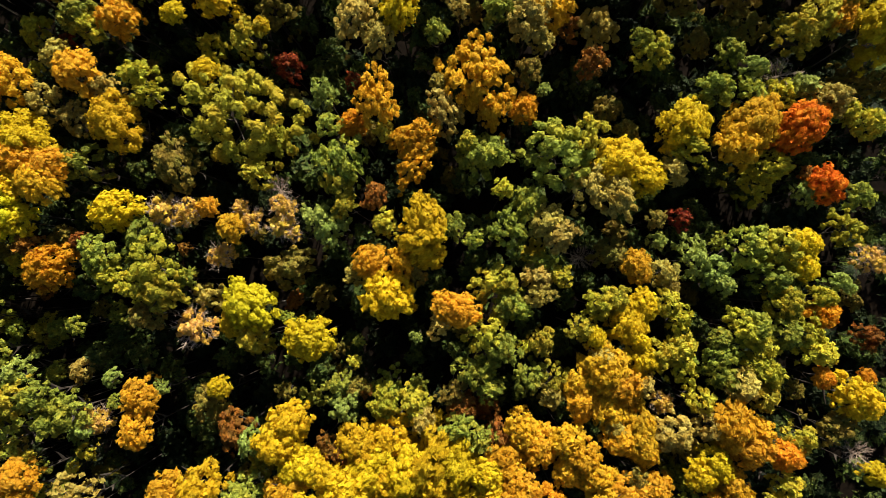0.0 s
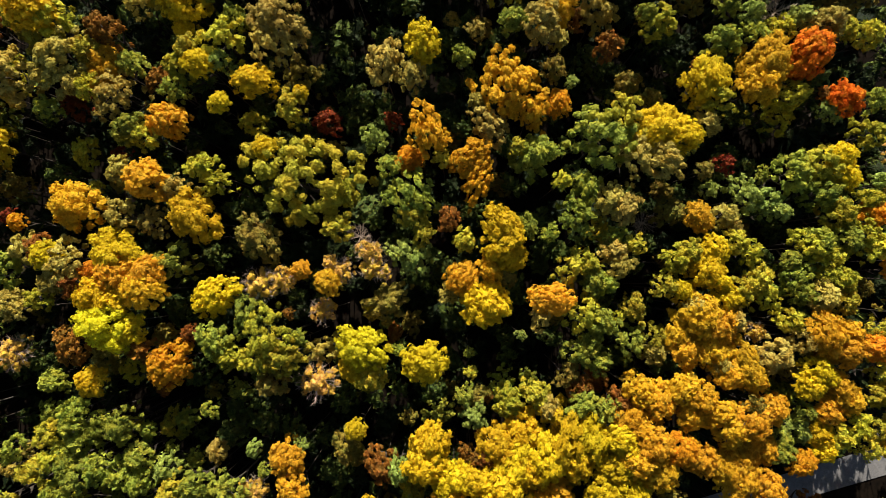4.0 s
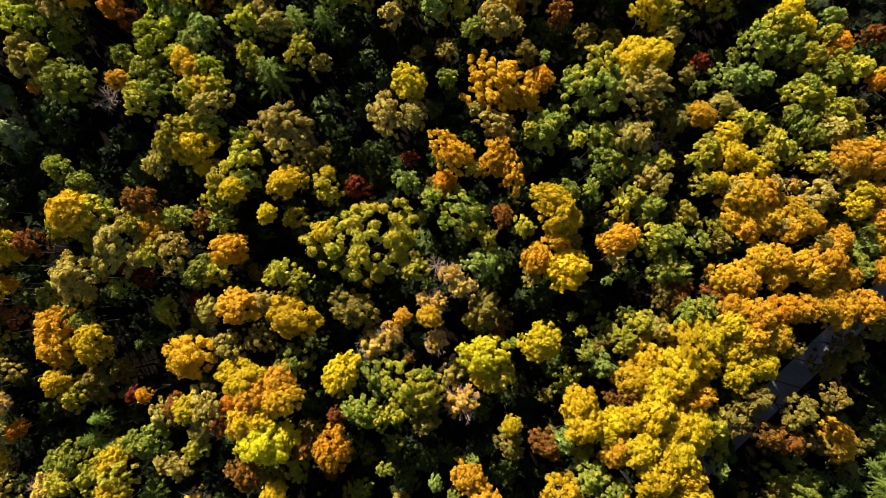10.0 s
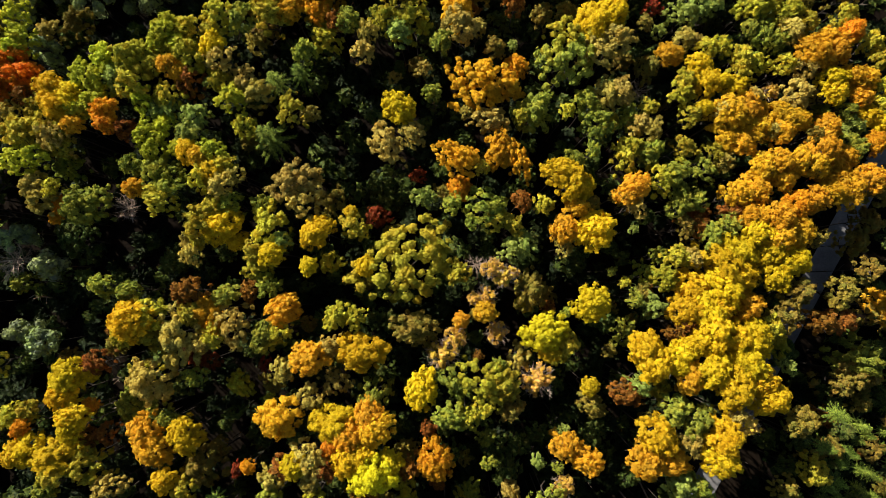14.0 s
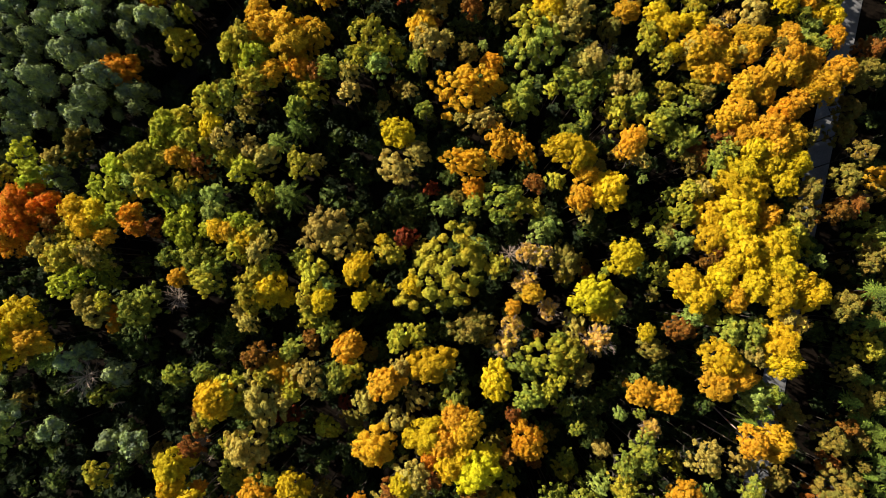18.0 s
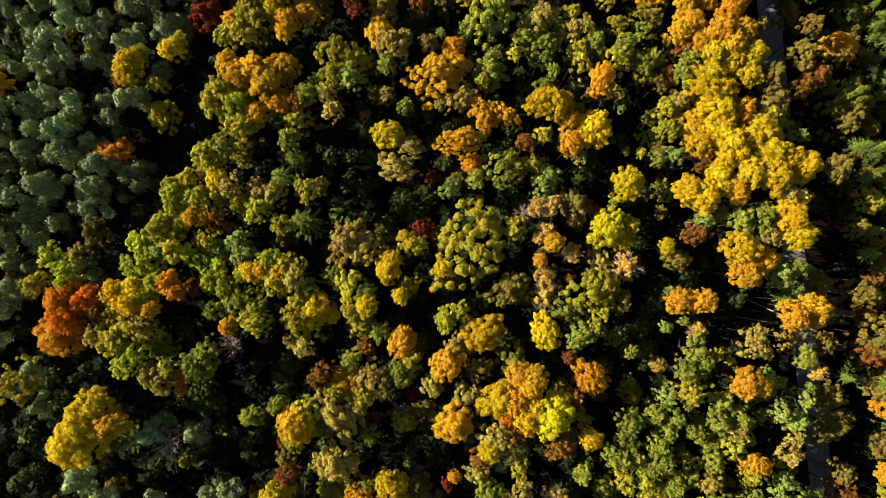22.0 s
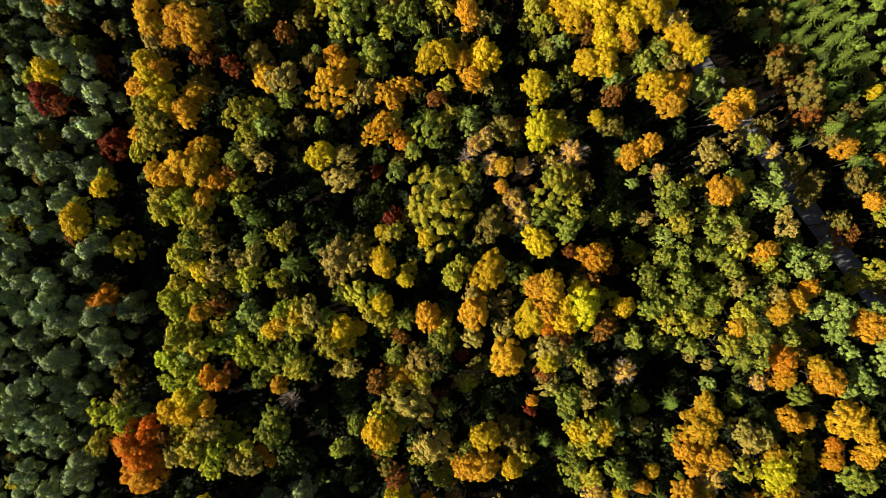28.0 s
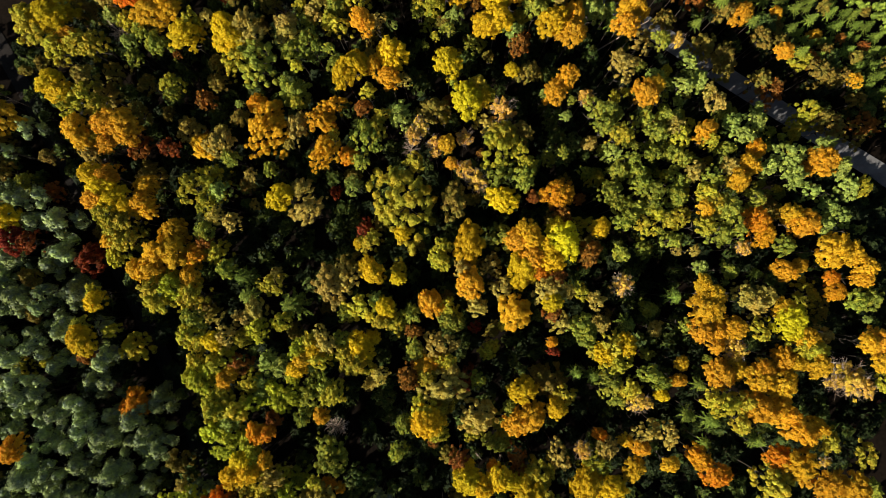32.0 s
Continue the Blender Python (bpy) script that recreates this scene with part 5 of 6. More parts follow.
broadleaf("gold", -63.8, -23.7, 2.0, 21.8)
broadleaf("olive", -65.2, -22.9, 1.6, 22.0)
broadleaf("khaki", -62.3, -29.5, 1.8, 21.6)
broadleaf("khaki", -60.5, -31.0, 1.3, 19.8)
broadleaf("lime", -67.2, -28.3, 2.0, 20.6)
broadleaf("lime", -70.9, -31.5, 1.9, 19.9)
broadleaf("lime", -70.2, -35.0, 1.1, 17.1)
broadleaf("lime", -70.3, -27.6, 1.5, 20.9)
broadleaf("green", -69.7, -24.4, 1.3, 19.2)
broadleaf("green", -63.1, -17.2, 2.0, 21.0)
broadleaf("green", -60.5, -17.7, 1.3, 19.4)
broadleaf("green", -62.2, -8.7, 2.2, 22.7)
broadleaf("green", -65.4, -13.9, 2.0, 20.3)
broadleaf("khaki", -66.6, -16.5, 1.5, 20.8)
broadleaf("green", -70.0, -17.1, 2.0, 21.4)
broadleaf("olive", -70.7, -14.8, 1.8, 21.7)
broadleaf("gold", -73.9, -19.6, 2.0, 22.4)
broadleaf("gold", -74.0, -23.4, 1.8, 21.7)
broadleaf("orange", -73.8, -27.0, 1.7, 20.2)
broadleaf("khaki", -71.3, -21.3, 1.5, 21.3)
broadleaf("lime", -77.6, -25.8, 1.5, 20.4)
broadleaf("lime", -79.3, -29.8, 2.6, 20.8)
broadleaf("lime", -81.9, -27.3, 2.0, 20.5)
broadleaf("gold", -85.0, -32.1, 2.8, 21.5)
broadleaf("gold", -84.3, -30.8, 1.3, 18.3)
broadleaf("lime", -83.5, -35.0, 1.7, 20.2)
broadleaf("olive", -79.4, -36.7, 1.9, 15.1)
broadleaf("green", -43.2, -4.4, 1.4, 14.7)
broadleaf("green", -51.1, -6.4, 1.4, 14.7)
broadleaf("green", -59.8, -4.2, 1.7, 20.8)
broadleaf("green", -66.8, -10.8, 1.8, 20.9)
broadleaf("green", -63.8, -6.9, 1.6, 21.6)
broadleaf("brown", -44.6, -47.2, 3.1, 21.1)
broadleaf("rust", -48.0, -48.7, 2.7, 15.2)
broadleaf("rust", -42.2, -48.0, 1.9, 14.8)
broadleaf("brown", -46.2, -40.4, 2.1, 14.8)
broadleaf("green", -50.2, -55.0, 2.6, 11.1)
broadleaf("brown", -53.5, -57.0, 2.4, 12.1)
broadleaf("brown", -35.8, -39.7, 2.7, 15.6)
broadleaf("brown", -38.0, -48.3, 2.5, 15.0)
spruce(-44.1, -54.2, 1.1, 12.9)
broadleaf("yellow", -45.3, -54.9, 0.8, 11.6)
broadleaf("yellow", -52.2, -62.7, 1.4, 12.0)
spruce(-54.7, -63.7, 1.5, 12.8)
spruce(-56.2, -66.9, 1.5, 12.7)
broadleaf("yellow", -58.3, -69.1, 1.2, 11.8)
spruce(-54.4, -61.2, 1.0, 12.4)
broadleaf("gold", -61.8, -69.6, 1.2, 11.6)
spruce(-58.7, -59.8, 1.7, 12.7)
spruce(-59.8, -61.9, 1.4, 12.5)
spruce(-62.4, -62.1, 1.4, 12.8)
broadleaf("gold", -64.7, -62.9, 1.0, 11.4)
spruce(-60.2, -56.7, 1.4, 12.7)
spruce(-62.9, -58.7, 1.4, 12.6)
spruce(-66.4, -59.1, 1.4, 12.6)
broadleaf("gold", -63.7, -56.2, 1.2, 11.5)
broadleaf("gold", -57.8, -50.2, 2.1, 15.1)
broadleaf("brown", -54.4, -48.5, 2.1, 15.4)
broadleaf("brown", -55.3, -40.4, 2.5, 15.5)
broadleaf("brown", -60.1, -40.3, 2.9, 15.7)
broadleaf("brown", -60.2, -40.8, 2.3, 15.4)
broadleaf("brown", -64.0, -48.7, 1.9, 14.8)
broadleaf("gold", -68.8, -48.8, 1.7, 14.7)
broadleaf("rust", -71.2, -40.8, 2.9, 15.2)
broadleaf("olive", -72.2, -49.2, 2.1, 15.1)
broadleaf("brown", -68.4, -41.3, 2.1, 15.2)
spruce(-70.6, -48.1, 1.2, 19.4)
spruce(-67.9, -55.0, 1.3, 12.8)
broadleaf("gold", -73.0, -57.7, 1.4, 10.1)
spruce(-70.1, -58.8, 1.4, 13.0)
spruce(-63.5, -64.9, 1.3, 12.6)
spruce(-67.0, -62.1, 1.3, 12.7)
spruce(-59.6, -70.4, 1.1, 12.7)
broadleaf("olive", -79.6, -41.5, 2.5, 15.5)
broadleaf("brown", -81.8, -41.7, 2.3, 15.5)
broadleaf("brown", -77.0, -49.8, 2.3, 15.2)
broadleaf("brown", -84.9, -41.9, 2.3, 15.1)
spruce(-47.9, -58.2, 1.5, 12.8)
spruce(-51.0, -58.5, 1.3, 12.4)
spruce(-56.5, -54.4, 1.4, 12.7)
spruce(-52.5, -47.4, 1.3, 19.9)
spruce(-52.9, -47.5, 1.2, 19.9)
spruce(-59.8, -47.7, 1.2, 19.3)
spruce(-51.2, -40.5, 1.2, 19.9)
spruce(-75.6, -53.5, 1.0, 12.6)
spruce(-47.5, -55.3, 1.3, 13.0)
broadleaf("yellow", -52.7, 11.2, 2.2, 22.8)
broadleaf("green", -61.7, -2.5, 1.6, 22.0)
broadleaf("olive", -68.6, -6.8, 1.8, 21.0)
broadleaf("olive", -73.9, -9.4, 1.8, 21.9)
broadleaf("olive", -73.2, -13.8, 1.8, 21.6)
broadleaf("gold", -72.2, -12.0, 1.5, 21.4)
broadleaf("green", -75.5, -14.1, 2.4, 22.1)
broadleaf("green", -77.2, -10.0, 2.4, 21.7)
broadleaf("green", -78.7, -12.4, 2.0, 21.9)
broadleaf("orange", -81.4, -15.9, 2.4, 21.3)
broadleaf("orange", -83.9, -14.1, 2.0, 21.2)
broadleaf("gold", -85.8, -20.5, 2.0, 21.3)
broadleaf("gold", -88.5, -20.4, 2.6, 21.8)
broadleaf("lime", -86.6, -26.5, 1.9, 19.9)
broadleaf("lime", -91.0, -25.9, 2.0, 19.8)
broadleaf("lime", -93.5, -25.6, 2.0, 20.4)
broadleaf("lime", -92.6, -23.1, 1.5, 19.2)
broadleaf("lime", -91.7, -31.0, 2.0, 20.5)
broadleaf("lime", -88.4, -33.4, 1.8, 20.5)
broadleaf("lime", -82.5, -26.5, 1.7, 20.5)
broadleaf("green", -78.8, -19.0, 1.5, 21.2)
broadleaf("brown", -83.2, -22.1, 1.7, 14.6)
broadleaf("brown", -85.2, -21.2, 1.5, 15.0)
broadleaf("green", -88.4, -15.1, 1.7, 20.3)
broadleaf("green", -70.3, -3.5, 1.6, 21.4)
bare_tree(-68.1, 8.3, 2.4, 20.4)
broadleaf("khaki", -65.6, 13.7, 1.6, 21.6)
broadleaf("green", -66.2, 19.0, 2.4, 21.5)
broadleaf("green", -67.9, 20.1, 2.0, 21.4)
broadleaf("khaki", -70.4, 16.0, 1.6, 14.6)
broadleaf("red", -65.0, 25.9, 1.0, 18.9)
spruce(-73.9, 13.7, 2.0, 18.8)
broadleaf("olive", -73.2, 18.6, 2.5, 22.5)
broadleaf("yellow", -73.2, 20.6, 2.2, 20.4)
broadleaf("olive", -75.6, 20.6, 2.4, 21.7)
broadleaf("yellow", -74.5, 17.1, 2.0, 22.4)
broadleaf("olive", -71.6, 21.3, 1.3, 18.4)
broadleaf("green", -80.1, 15.9, 1.3, 16.3)
spruce(-71.0, 26.8, 1.5, 19.5)
spruce(-73.9, 25.3, 1.6, 19.3)
broadleaf("green", -76.8, 24.5, 2.2, 21.5)
broadleaf("green", -79.4, 26.2, 2.1, 19.0)
broadleaf("olive", -80.1, 23.3, 1.8, 20.8)
broadleaf("green", -81.3, 19.0, 2.0, 21.1)
broadleaf("green", -84.5, 18.9, 1.5, 20.0)
bare_tree(-83.4, 24.3, 2.4, 19.6)
broadleaf("yellow", -86.1, 20.7, 1.3, 18.5)
broadleaf("orange", -81.2, 33.5, 1.3, 18.2)
bare_tree(-79.6, 37.5, 1.8, 20.2)
broadleaf("khaki", -83.3, 34.7, 2.0, 20.3)
broadleaf("gold", -85.6, 31.5, 1.3, 18.5)
broadleaf("khaki", -87.4, 27.8, 2.2, 21.1)
broadleaf("khaki", -90.3, 25.9, 2.0, 21.4)
broadleaf("gold", -88.0, 30.9, 1.5, 20.4)
broadleaf("gold", -87.0, 16.7, 1.3, 18.9)
broadleaf("gold", -86.0, 13.7, 1.3, 17.9)
spruce(-91.4, 15.1, 1.4, 18.4)
spruce(-93.2, 20.8, 1.8, 18.0)
spruce(-78.0, 4.1, 1.8, 18.7)
broadleaf("green", -76.2, 8.4, 1.6, 14.8)
broadleaf("khaki", -79.5, 10.9, 1.4, 14.7)
broadleaf("dark", -83.1, 6.6, 1.2, 10.9)
broadleaf("lime", -78.3, -3.0, 1.3, 19.4)
broadleaf("green", -82.8, -5.5, 1.5, 19.6)
broadleaf("gold", -79.8, -0.4, 1.6, 21.2)
broadleaf("gold", -82.6, 2.9, 3.1, 22.9)
broadleaf("gold", -82.3, 0.4, 2.0, 22.2)
broadleaf("gold", -84.4, 7.0, 2.0, 21.6)
broadleaf("gold", -88.3, 7.5, 1.5, 20.5)
broadleaf("gold", -89.0, 3.0, 2.2, 21.4)
broadleaf("gold", -87.0, 5.1, 1.7, 20.9)
broadleaf("green", -82.5, 7.4, 1.3, 19.1)
bare_tree(-91.8, 5.8, 2.2, 20.5)
bare_tree(-92.3, 7.5, 1.7, 20.1)
broadleaf("khaki", -87.2, -3.1, 2.0, 21.2)
broadleaf("khaki", -89.9, -3.1, 2.2, 21.4)
broadleaf("khaki", -90.6, -5.3, 1.8, 21.1)
broadleaf("olive", -93.0, 0.8, 1.8, 21.3)
bare_tree(-82.3, -10.2, 1.5, 20.1)
broadleaf("gold", -91.0, -11.3, 2.0, 20.2)
broadleaf("gold", -93.1, -14.1, 1.3, 19.0)
broadleaf("olive", -99.6, -11.7, 2.7, 15.1)
broadleaf("brown", -103.1, -10.9, 2.1, 15.0)
broadleaf("orange", -99.0, -15.2, 1.5, 19.4)
broadleaf("orange", -100.6, -13.4, 1.7, 20.4)
broadleaf("lemon", -95.9, -3.9, 2.9, 22.9)
broadleaf("lemon", -97.8, -3.0, 2.0, 22.0)
broadleaf("gold", -94.6, -5.2, 2.0, 21.5)
broadleaf("gold", -95.4, -19.1, 2.9, 22.7)
broadleaf("gold", -98.5, -20.8, 2.2, 21.7)
broadleaf("gold", -101.6, -19.9, 2.0, 22.2)
broadleaf("gold", -102.6, -18.0, 1.8, 21.6)
broadleaf("green", -104.8, -14.4, 1.8, 20.9)
broadleaf("green", -106.4, -16.1, 2.0, 21.2)
broadleaf("lime", -98.4, -26.2, 0.9, 18.6)
broadleaf("lime", -108.5, -12.7, 0.7, 19.0)
broadleaf("olive", -101.7, -1.6, 2.7, 22.8)
broadleaf("gold", -104.2, -0.1, 2.3, 23.0)
broadleaf("gold", -100.3, -3.0, 2.0, 22.4)
broadleaf("khaki", -104.2, -6.0, 1.7, 19.1)
broadleaf("gold", -99.7, 2.4, 2.2, 21.4)
broadleaf("gold", -101.4, 1.8, 1.8, 21.7)
broadleaf("gold", -91.7, 11.4, 2.6, 21.9)
broadleaf("gold", -94.1, 8.8, 2.0, 20.3)
broadleaf("gold", -98.2, 8.2, 2.4, 21.8)
broadleaf("gold", -101.6, 6.4, 2.4, 22.4)
broadleaf("gold", -97.5, 6.1, 1.8, 21.6)
broadleaf("olive", -98.3, 12.8, 2.4, 22.4)
broadleaf("olive", -95.3, 15.3, 2.5, 22.4)
broadleaf("olive", -93.2, 16.0, 1.8, 22.0)
broadleaf("gold", -100.5, 12.4, 2.7, 22.8)
broadleaf("gold", -103.8, 10.8, 2.4, 21.6)
broadleaf("gold", -105.7, 10.1, 1.8, 21.6)
broadleaf("gold", -111.6, -10.3, 2.2, 21.7)
broadleaf("gold", -109.9, -8.7, 1.6, 22.0)
broadleaf("gold", -114.1, -7.4, 1.8, 21.9)
bare_tree(-111.3, -1.8, 4.0, 21.6)
bare_tree(-113.8, -1.7, 2.4, 21.7)
bare_tree(-109.4, 0.3, 1.5, 21.2)
broadleaf("olive", -116.7, -5.1, 2.0, 21.8)
spruce(-95.9, 19.4, 1.7, 20.9)
broadleaf("olive", -99.6, 16.6, 1.8, 21.7)
spruce(-88.8, -9.0, 1.4, 16.4)
spruce(-83.8, -3.5, 0.8, 18.6)
broadleaf("green", -88.9, 10.2, 0.7, 18.8)
bare_tree(-90.6, 5.2, 1.3, 19.2)
spruce(-35.0, -56.3, 2.0, 13.4)
spruce(-37.0, -57.6, 1.8, 13.1)
spruce(-40.5, -64.1, 2.0, 13.4)
spruce(-43.2, -61.7, 1.8, 13.1)
spruce(-39.9, -68.8, 2.2, 13.7)
spruce(-34.1, -53.4, 1.6, 12.9)
spruce(-37.0, -61.8, 1.5, 12.7)
spruce(-39.4, -62.1, 1.4, 12.6)
spruce(-31.3, -51.0, 1.7, 13.5)
spruce(-27.2, -52.1, 1.8, 13.2)
spruce(-31.1, -56.7, 1.6, 12.9)
spruce(-37.0, -65.6, 1.6, 12.9)
spruce(-45.8, -65.0, 1.8, 13.1)
spruce(-33.4, -62.2, 1.6, 12.9)
broadleaf("yellow", -54.8, 87.4, 3.7, 22.4)
broadleaf("yellow", -48.5, 83.7, 2.7, 20.8)
broadleaf("gold", -52.1, 82.1, 2.5, 20.8)
broadleaf("lime", -68.9, 85.3, 3.3, 19.7)
pine(-65.9, 85.3, 2.3, 17.3)
pine(-62.2, 89.6, 2.4, 17.8)
pine(-66.6, 77.0, 2.0, 17.2)
pine(-55.1, 77.0, 1.9, 17.3)
broadleaf("olive", 52.6, 32.8, 4.1, 22.3)
broadleaf("yellow", 50.4, 30.0, 3.7, 22.4)
broadleaf("olive", 43.4, 31.0, 2.6, 20.5)
broadleaf("olive", 46.4, 33.9, 2.9, 21.0)
broadleaf("rust", -91.5, -48.6, 2.6, 11.3)
broadleaf("brown", -92.3, -47.4, 2.3, 7.9)
broadleaf("gold", -82.8, -50.8, 1.3, 16.4, "open")
broadleaf("dark", -89.5, -54.4, 2.4, 9.0)
broadleaf("olive", -93.7, -32.5, 1.8, 20.0, "open")
broadleaf("gold", -109.7, 11.2, 2.8, 21.2)
broadleaf("gold", -112.4, 8.8, 1.8, 19.9)
broadleaf("olive", -115.3, 9.8, 2.5, 20.5)
broadleaf("gold", -89.3, 34.9, 2.1, 20.4)
broadleaf("gold", -94.3, 30.2, 1.5, 19.6)
broadleaf("orange", -98.4, 26.1, 2.2, 19.7)
broadleaf("orange", -102.6, 26.8, 2.3, 19.9)
broadleaf("olive", -83.3, 38.0, 2.6, 20.5)
broadleaf("yellow", -83.7, 42.4, 2.9, 21.3)
broadleaf("yellow", -87.9, 40.2, 2.5, 20.9)
broadleaf("orange", -110.0, 17.6, 2.2, 19.7)
broadleaf("gold", -113.1, 16.4, 3.0, 21.5)
bare_tree(-117.8, 13.1, 1.2, 18.0)
broadleaf("olive", -111.6, 22.1, 3.3, 21.5)
broadleaf("gold", -119.3, 16.5, 2.9, 21.3)
broadleaf("gold", -123.8, 14.0, 2.6, 21.0)
broadleaf("olive", -122.4, 8.1, 2.2, 20.1)
spruce(-107.4, 17.0, 1.9, 16.2)
spruce(-99.9, 23.3, 1.4, 15.4)
pine(15.4, 91.5, 2.5, 18.1)
pine(11.9, 93.3, 2.5, 18.7)
pine(2.5, 105.0, 3.4, 19.0)
pine(4.2, 102.1, 2.3, 17.6)
broadleaf("orange", 7.2, 100.8, 2.4, 19.9)
broadleaf("orange", -36.7, 89.8, 3.5, 21.2)
broadleaf("yellow", -51.7, 85.5, 3.5, 22.1)
broadleaf("dark", -49.5, 87.3, 2.5, 11.9)
broadleaf("gold", -52.1, 79.9, 1.7, 19.9)
spruce(-56.4, 81.5, 2.6, 17.0)
broadleaf("olive", -70.3, 66.1, 1.9, 19.7)
broadleaf("olive", 41.1, 29.5, 2.6, 20.5)
broadleaf("gold", 45.9, 31.2, 1.8, 19.9)
bare_tree(48.8, 2.2, 2.0, 19.0)
broadleaf("yellow", 46.2, -13.8, 2.5, 20.8)
broadleaf("orange", 48.0, -11.6, 1.0, 18.2)
broadleaf("brown", 44.3, -17.7, 2.2, 19.0)
broadleaf("rust", 50.4, -7.3, 1.4, 16.0)
bare_tree(47.4, -20.8, 1.7, 17.8, False)
broadleaf("yellow", 48.1, -22.5, 1.4, 19.4)
broadleaf("brown", 20.5, -38.0, 2.8, 19.8)
broadleaf("rust", 25.7, -39.5, 2.3, 17.0)
broadleaf("olive", -44.5, 96.8, 3.3, 21.5)
pine(33.0, 85.9, 2.3, 17.6)
pine(30.3, 81.5, 2.8, 18.2)
pine(30.7, 87.1, 2.3, 17.6)
pine(28.2, 87.4, 1.3, 16.4)
pine(24.1, 89.5, 3.1, 18.6)
pine(18.9, 89.1, 2.0, 17.2)
pine(-28.2, 99.8, 2.6, 18.0)
pine(-30.5, 102.5, 2.6, 18.0)
pine(-42.7, 96.8, 2.1, 17.4)
pine(-35.9, 105.1, 2.6, 18.0)
pine(-49.2, 95.5, 2.1, 17.4)
spruce(-75.4, -61.5, 1.5, 11.6)
spruce(-76.8, -65.4, 1.5, 11.6)
spruce(-80.4, -65.1, 1.4, 11.5)
spruce(-83.6, -57.5, 1.6, 11.6)
spruce(-80.1, -58.6, 1.4, 11.5)
spruce(-84.2, -61.5, 1.3, 11.5)
spruce(-72.8, -63.3, 1.4, 11.5)
spruce(-87.6, -57.5, 1.4, 11.5)
spruce(-83.1, -64.2, 1.4, 11.5)
pine(-24.8, 110.7, 2.2, 17.5)
pine(-29.5, 107.9, 2.4, 17.8)


# ---- the rest of the wood: what stands between and beyond the trees above ----
CELLS = {}


def note(x, y, r, h):
    CELLS.setdefault((int(x // 8), int(y // 8)), []).append((x, y, r, h))


for some in PLACED:
    note(*some)


def room(x, y, r, h, keep):
    """Whether a crown of radius r has room here beside crowns of about its own height or more."""
    for i in (-1, 0, 1):
        for j in (-1, 0, 1):
            for a, b, q, k in CELLS.get((int(x // 8) + i, int(y // 8) + j), ()):
                if math.hypot(x - a, y - b) < keep * (r + q) * (1.0 if k > h - 5 else 0.8):
                    return False
    return True


def sites(tries, x0, x1, y0, y1, where, plant, keep):
    """Places with room for a tree, each with its kind, radius and height."""
    found = []
    for _ in range(tries):
        x, y = pick.uniform(x0, x1), pick.uniform(y0, y1)
        if not where(x, y):
            continue
        kind, r, h = plant(x, y)
        if room(x, y, r, h, keep):
            note(x, y, r, h)
            found.append((kind, x, y, r, h))
    return found


def planted(found):
    for kind, x, y, r, h in found:
        if kind == "pine":
            pine(x, y, r, h)
        elif kind == "spruce":
            spruce(x, y, r, h)
        else:
            broadleaf(kind, x, y, r, h)


def massed(name, found, label, category, count, leaf):
    """Many crowns that nobody could count, as one thing."""
    shapes = [crown_shape(k + 90, count, leaf, st) for k, st in enumerate(("lobed", "open", "tufted", "lobed"))]
    tints = sorted({kind for kind, *_ in found})
    v, f, slot, n = [], [], [], 0
    for kind, x, y, r, h in found:
        a, (sv, sf) = pick.uniform(0, 6.28), shapes[2 if kind in ("pine", "spruce") else pick.choice((0, 1, 3))]
        c, s = math.cos(a) * r, math.sin(a) * r
        v.append(np.stack([c * sv[:, 0] - s * sv[:, 1] + x, s * sv[:, 0] + c * sv[:, 1] + y, np.maximum(sv[:, 2] * r + h, 0.05)], 1))
        f.append(sf + n)
        slot.append(np.full(len(sf), tints.index(kind), np.int32))
        n += len(sv)
    me = mesh_of(name, np.concatenate(v), np.concatenate(f), LEAF[tints[0]])
    for tint in tints[1:]:
        me.materials.append(LEAF[tint])
    me.polygons.foreach_set("material_index", np.concatenate(slot))
    return tagged(new(name, me), label, category, kind="stuff")


def off_roads(x, y):
    return abs(y - road_y(x)) > 4.0 and abs(y - lane_y(x)) > 4.0


GLADES = []


def glade(x, y, r):
    """A dark opening in the canopy, with low growth alone."""
    GLADES.append((x, y, r))


glade(-3, 45, 7.0)
glade(-9, 44, 5.8)
glade(-13, 39, 5.2)
glade(-46, 61, 6.9)
glade(-60, 67.5, 7.0)
glade(-53, 65, 5.5)
glade(-48, 54, 5.2)
glade(-42, 58, 4.6)
glade(-36, 73, 5.8)
glade(-56, 69, 6.3)
glade(-40, 63, 4.6)
glade(-37, 27, 4.6)
glade(26, 16, 3.0)
glade(37, 26, 3.0)
glade(-78, -0, 5.8)
glade(-82, -10, 2.9)
glade(-91, -14, 2.9)
glade(-79, 6, 3.4)
glade(-15, 1, 2.9)
glade(-6, -11, 4.7)
glade(-33, -26, 4.1)
glade(-39, -17, 4.7)
glade(-35, -13, 3.5)
glade(-53, -10, 3.5)
glade(-63, 28, 4.6)
glade(-72, 25, 3.4)
glade(-78, 41, 4.0)
glade(-91, 26, 3.4)
glade(-97, 18, 2.9)
glade(-100, 23, 4.0)
glade(-112, 21, 4.5)
glade(-115, -9, 4.0)
glade(-118, -1, 4.0)
glade(-110, -16, 3.4)
glade(-94, -19, 2.9)
glade(-33, 36, 2.9)
glade(-20, 34, 3.5)
glade(-49, 60, 5.7)
glade(-38, 68, 4.6)
glade(-19, 37, 4.7)
glade(-16, 31, 3.5)
glade(28, 10, 3.4)
glade(36, 9, 4.6)
glade(30, 19, 1.9)
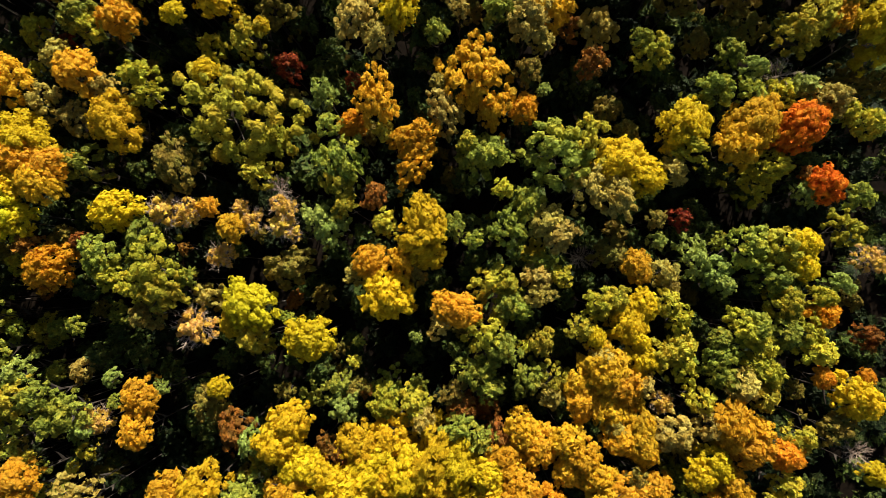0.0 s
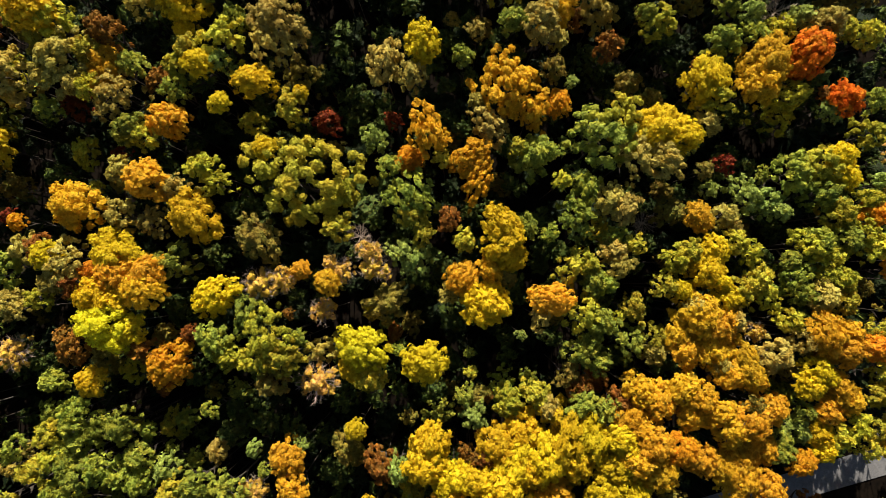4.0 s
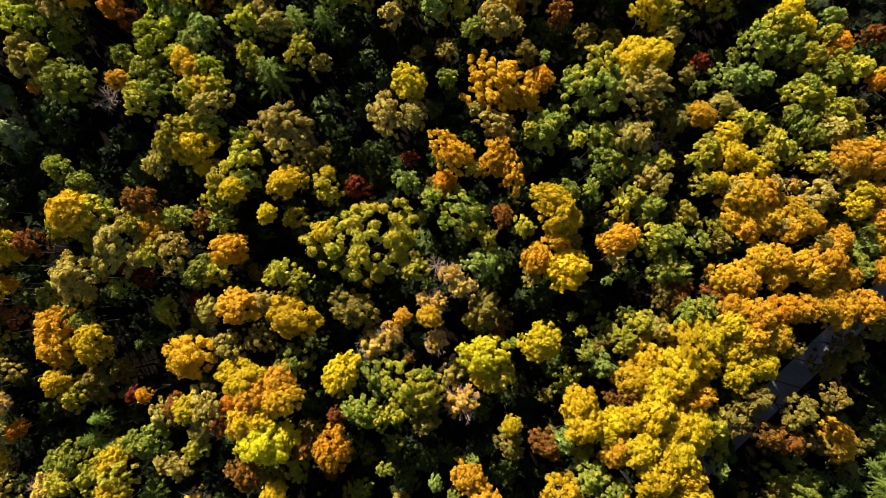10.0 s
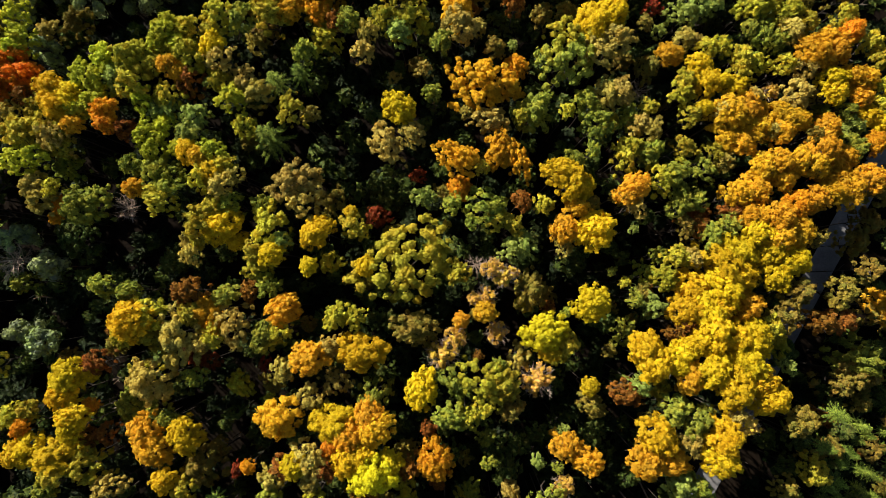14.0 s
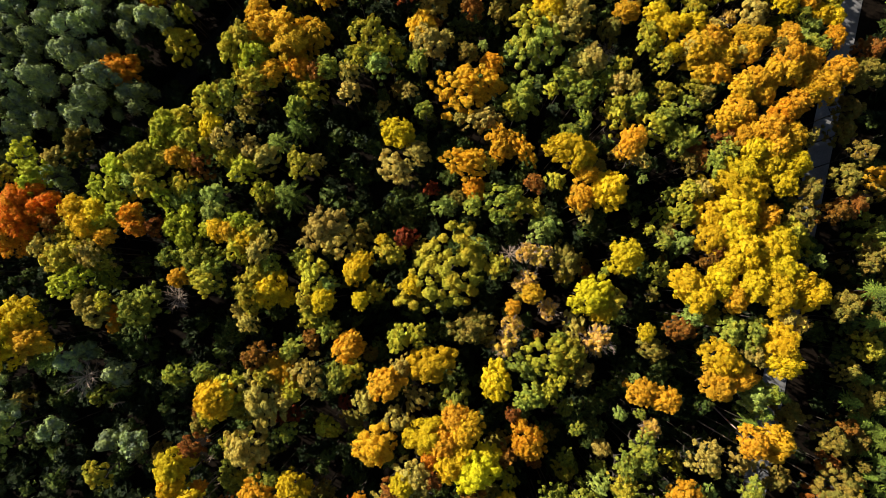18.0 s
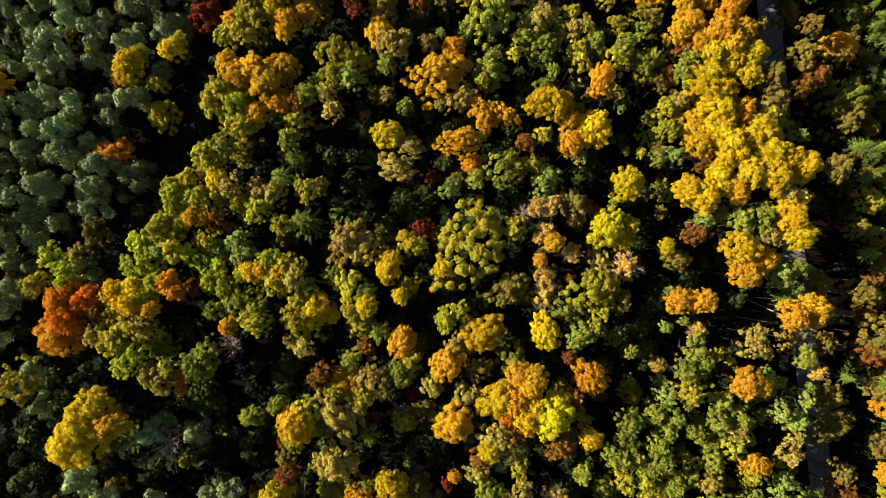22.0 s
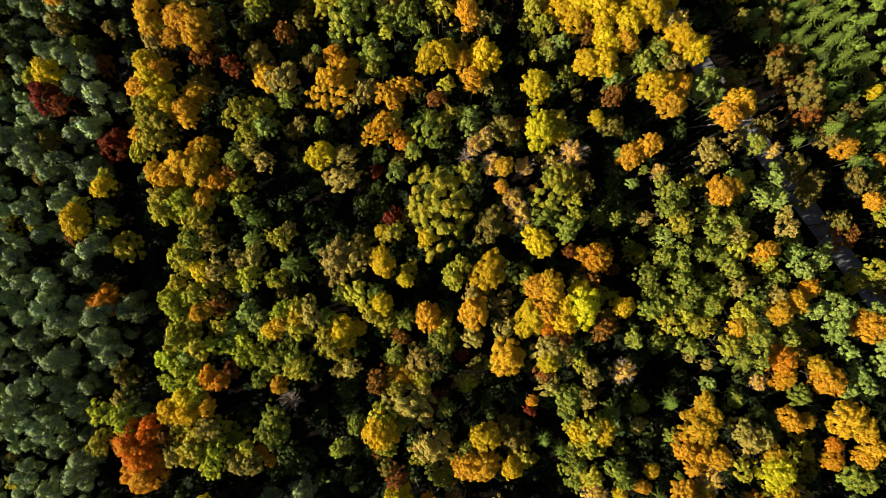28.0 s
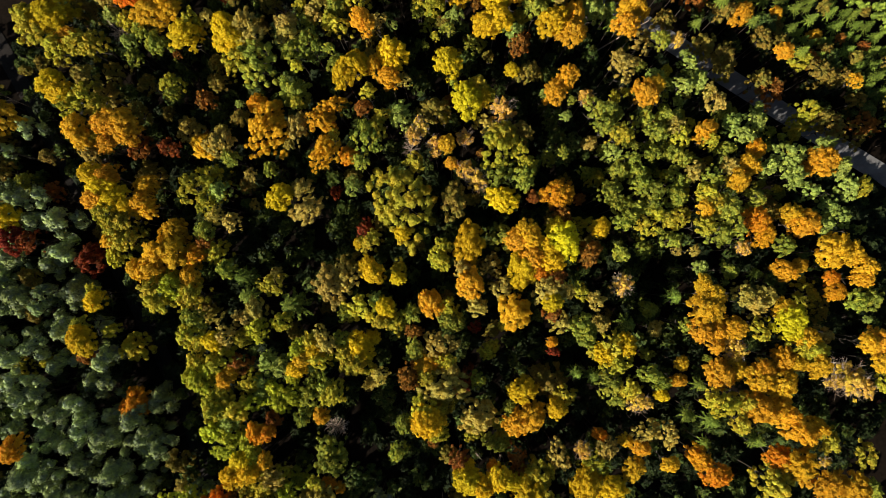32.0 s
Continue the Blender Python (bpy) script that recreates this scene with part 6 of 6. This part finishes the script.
glade(33, 29, 3.1)
glade(44, -11, 2.3)
glade(46, -18, 3.0)
glade(-8, -10, 4.6)
glade(-5, -5, 3.1)
glade(-21, -5, 3.5)
glade(-19, 1, 2.3)
glade(-35, -11, 3.9)
glade(-37, -21, 3.5)
glade(39, 8, 3.0)
glade(-53, 72, 7.0)
glade(-60, 63, 6.0)
glade(-66, 71, 6.0)
glade(-48, 65, 5.0)
glade(-58, 39, 3.5)
glade(-11, 44, 6.1)
glade(-15, 41, 5.1)
glade(-5, 46, 4.6)
glade(-43, -27, 3.9)


def gap(x, y):
    return any(math.hypot(x - a, y - b) < r for a, b, r in GLADES)


def seen(x, y):
    """The stretch that the drone passes over."""
    return -128 < x < 62 and -66 < y < 112 and y < 150 - 0.55 * x


def verge(x, y):
    """The strip along the road that is kept low."""
    return road_y(x) < y < road_y(x) + 11


def thicket(x, y):
    """The close stand of slim young trees beside the road."""
    return ((x + 66) / 21) ** 2 + ((y + 22) / 19) ** 2 < 1 and not verge(x, y)


pines = sites(3600, -70, 85, 55, 140, lambda x, y: y > lane_y(x) + 4.5, lambda x, y: (pick.choice(["pine"] * 11 + ["olive", "brown", "dark"]), pick.uniform(1.2, 2.1), pick.uniform(8.5, 13.5)), 0.62)
near_pines = [p for p in pines if seen(p[1], p[2])][:260]
planted(near_pines)
beyond = sites(3600, -150, 65, -82, -50.5, lambda x, y: True, lambda x, y: ("spruce" if y < -55 and pick.random() < 0.8 else pick.choice(["brown", "brown", "dark", "rust", "brown", "dark"]), pick.uniform(0.9, 1.4) if y < -55 else pick.uniform(1.5, 2.3), pick.uniform(9.5, 12.5)), 0.62)
near_beyond = [p for p in beyond if seen(p[1], p[2])]
planted(near_beyond)
# young trees added as fill; most carry painted shade in their leaf colour
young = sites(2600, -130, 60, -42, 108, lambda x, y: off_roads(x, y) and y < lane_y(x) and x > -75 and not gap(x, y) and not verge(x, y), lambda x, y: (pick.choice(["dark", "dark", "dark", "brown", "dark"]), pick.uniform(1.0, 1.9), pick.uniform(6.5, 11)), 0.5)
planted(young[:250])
stand_of_young = sites(1500, -92, -44, -42, 2, lambda x, y: off_roads(x, y) and thicket(x, y), lambda x, y: (pick.choice(["green", "green", "olive", "lime", "khaki", "green"]), pick.uniform(0.7, 1.2), pick.uniform(12.5, 16)), 0.6)
planted(stand_of_young[:130])
outer = sites(1200, -160, 90, -42, 140, lambda x, y: off_roads(x, y) and y < lane_y(x) and not seen(x, y), lambda x, y: (pick.choice(["olive", "gold", "green", "yellow", "brown", "rust"]), pick.uniform(2.0, 3.2), pick.uniform(15, 20)), 0.75)
massed("far_woods", [p for p in pines if p not in near_pines] + [p for p in beyond if p not in near_beyond] + outer, "dense autumn woodland canopy around the wood", "woodland", 150, 0.38)
# bushes added to fill gaps near-black and stop sun streaks; shade is painted in
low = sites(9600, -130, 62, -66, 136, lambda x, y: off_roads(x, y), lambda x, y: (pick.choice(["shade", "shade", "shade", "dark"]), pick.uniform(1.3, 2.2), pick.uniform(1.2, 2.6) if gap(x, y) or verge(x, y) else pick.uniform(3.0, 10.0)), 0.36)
massed("undergrowth", low, "added bushes and saplings, deep shade painted into their leaves", "undergrowth", 64, 0.5)
far = sites(5200, -330, 280, -300, 330, lambda x, y: off_roads(x, y) and not (-150 < x < 85 and -80 < y < 135), lambda x, y: (pick.choice(["olive", "gold", "green", "brown", "rust", "pine", "dark"]), pick.uniform(2.6, 4.2), pick.uniform(14, 20)), 0.7)
massed("distant_woods", far, "distant autumn woodland canopy reaching to the edges", "woodland", 55, 0.5)
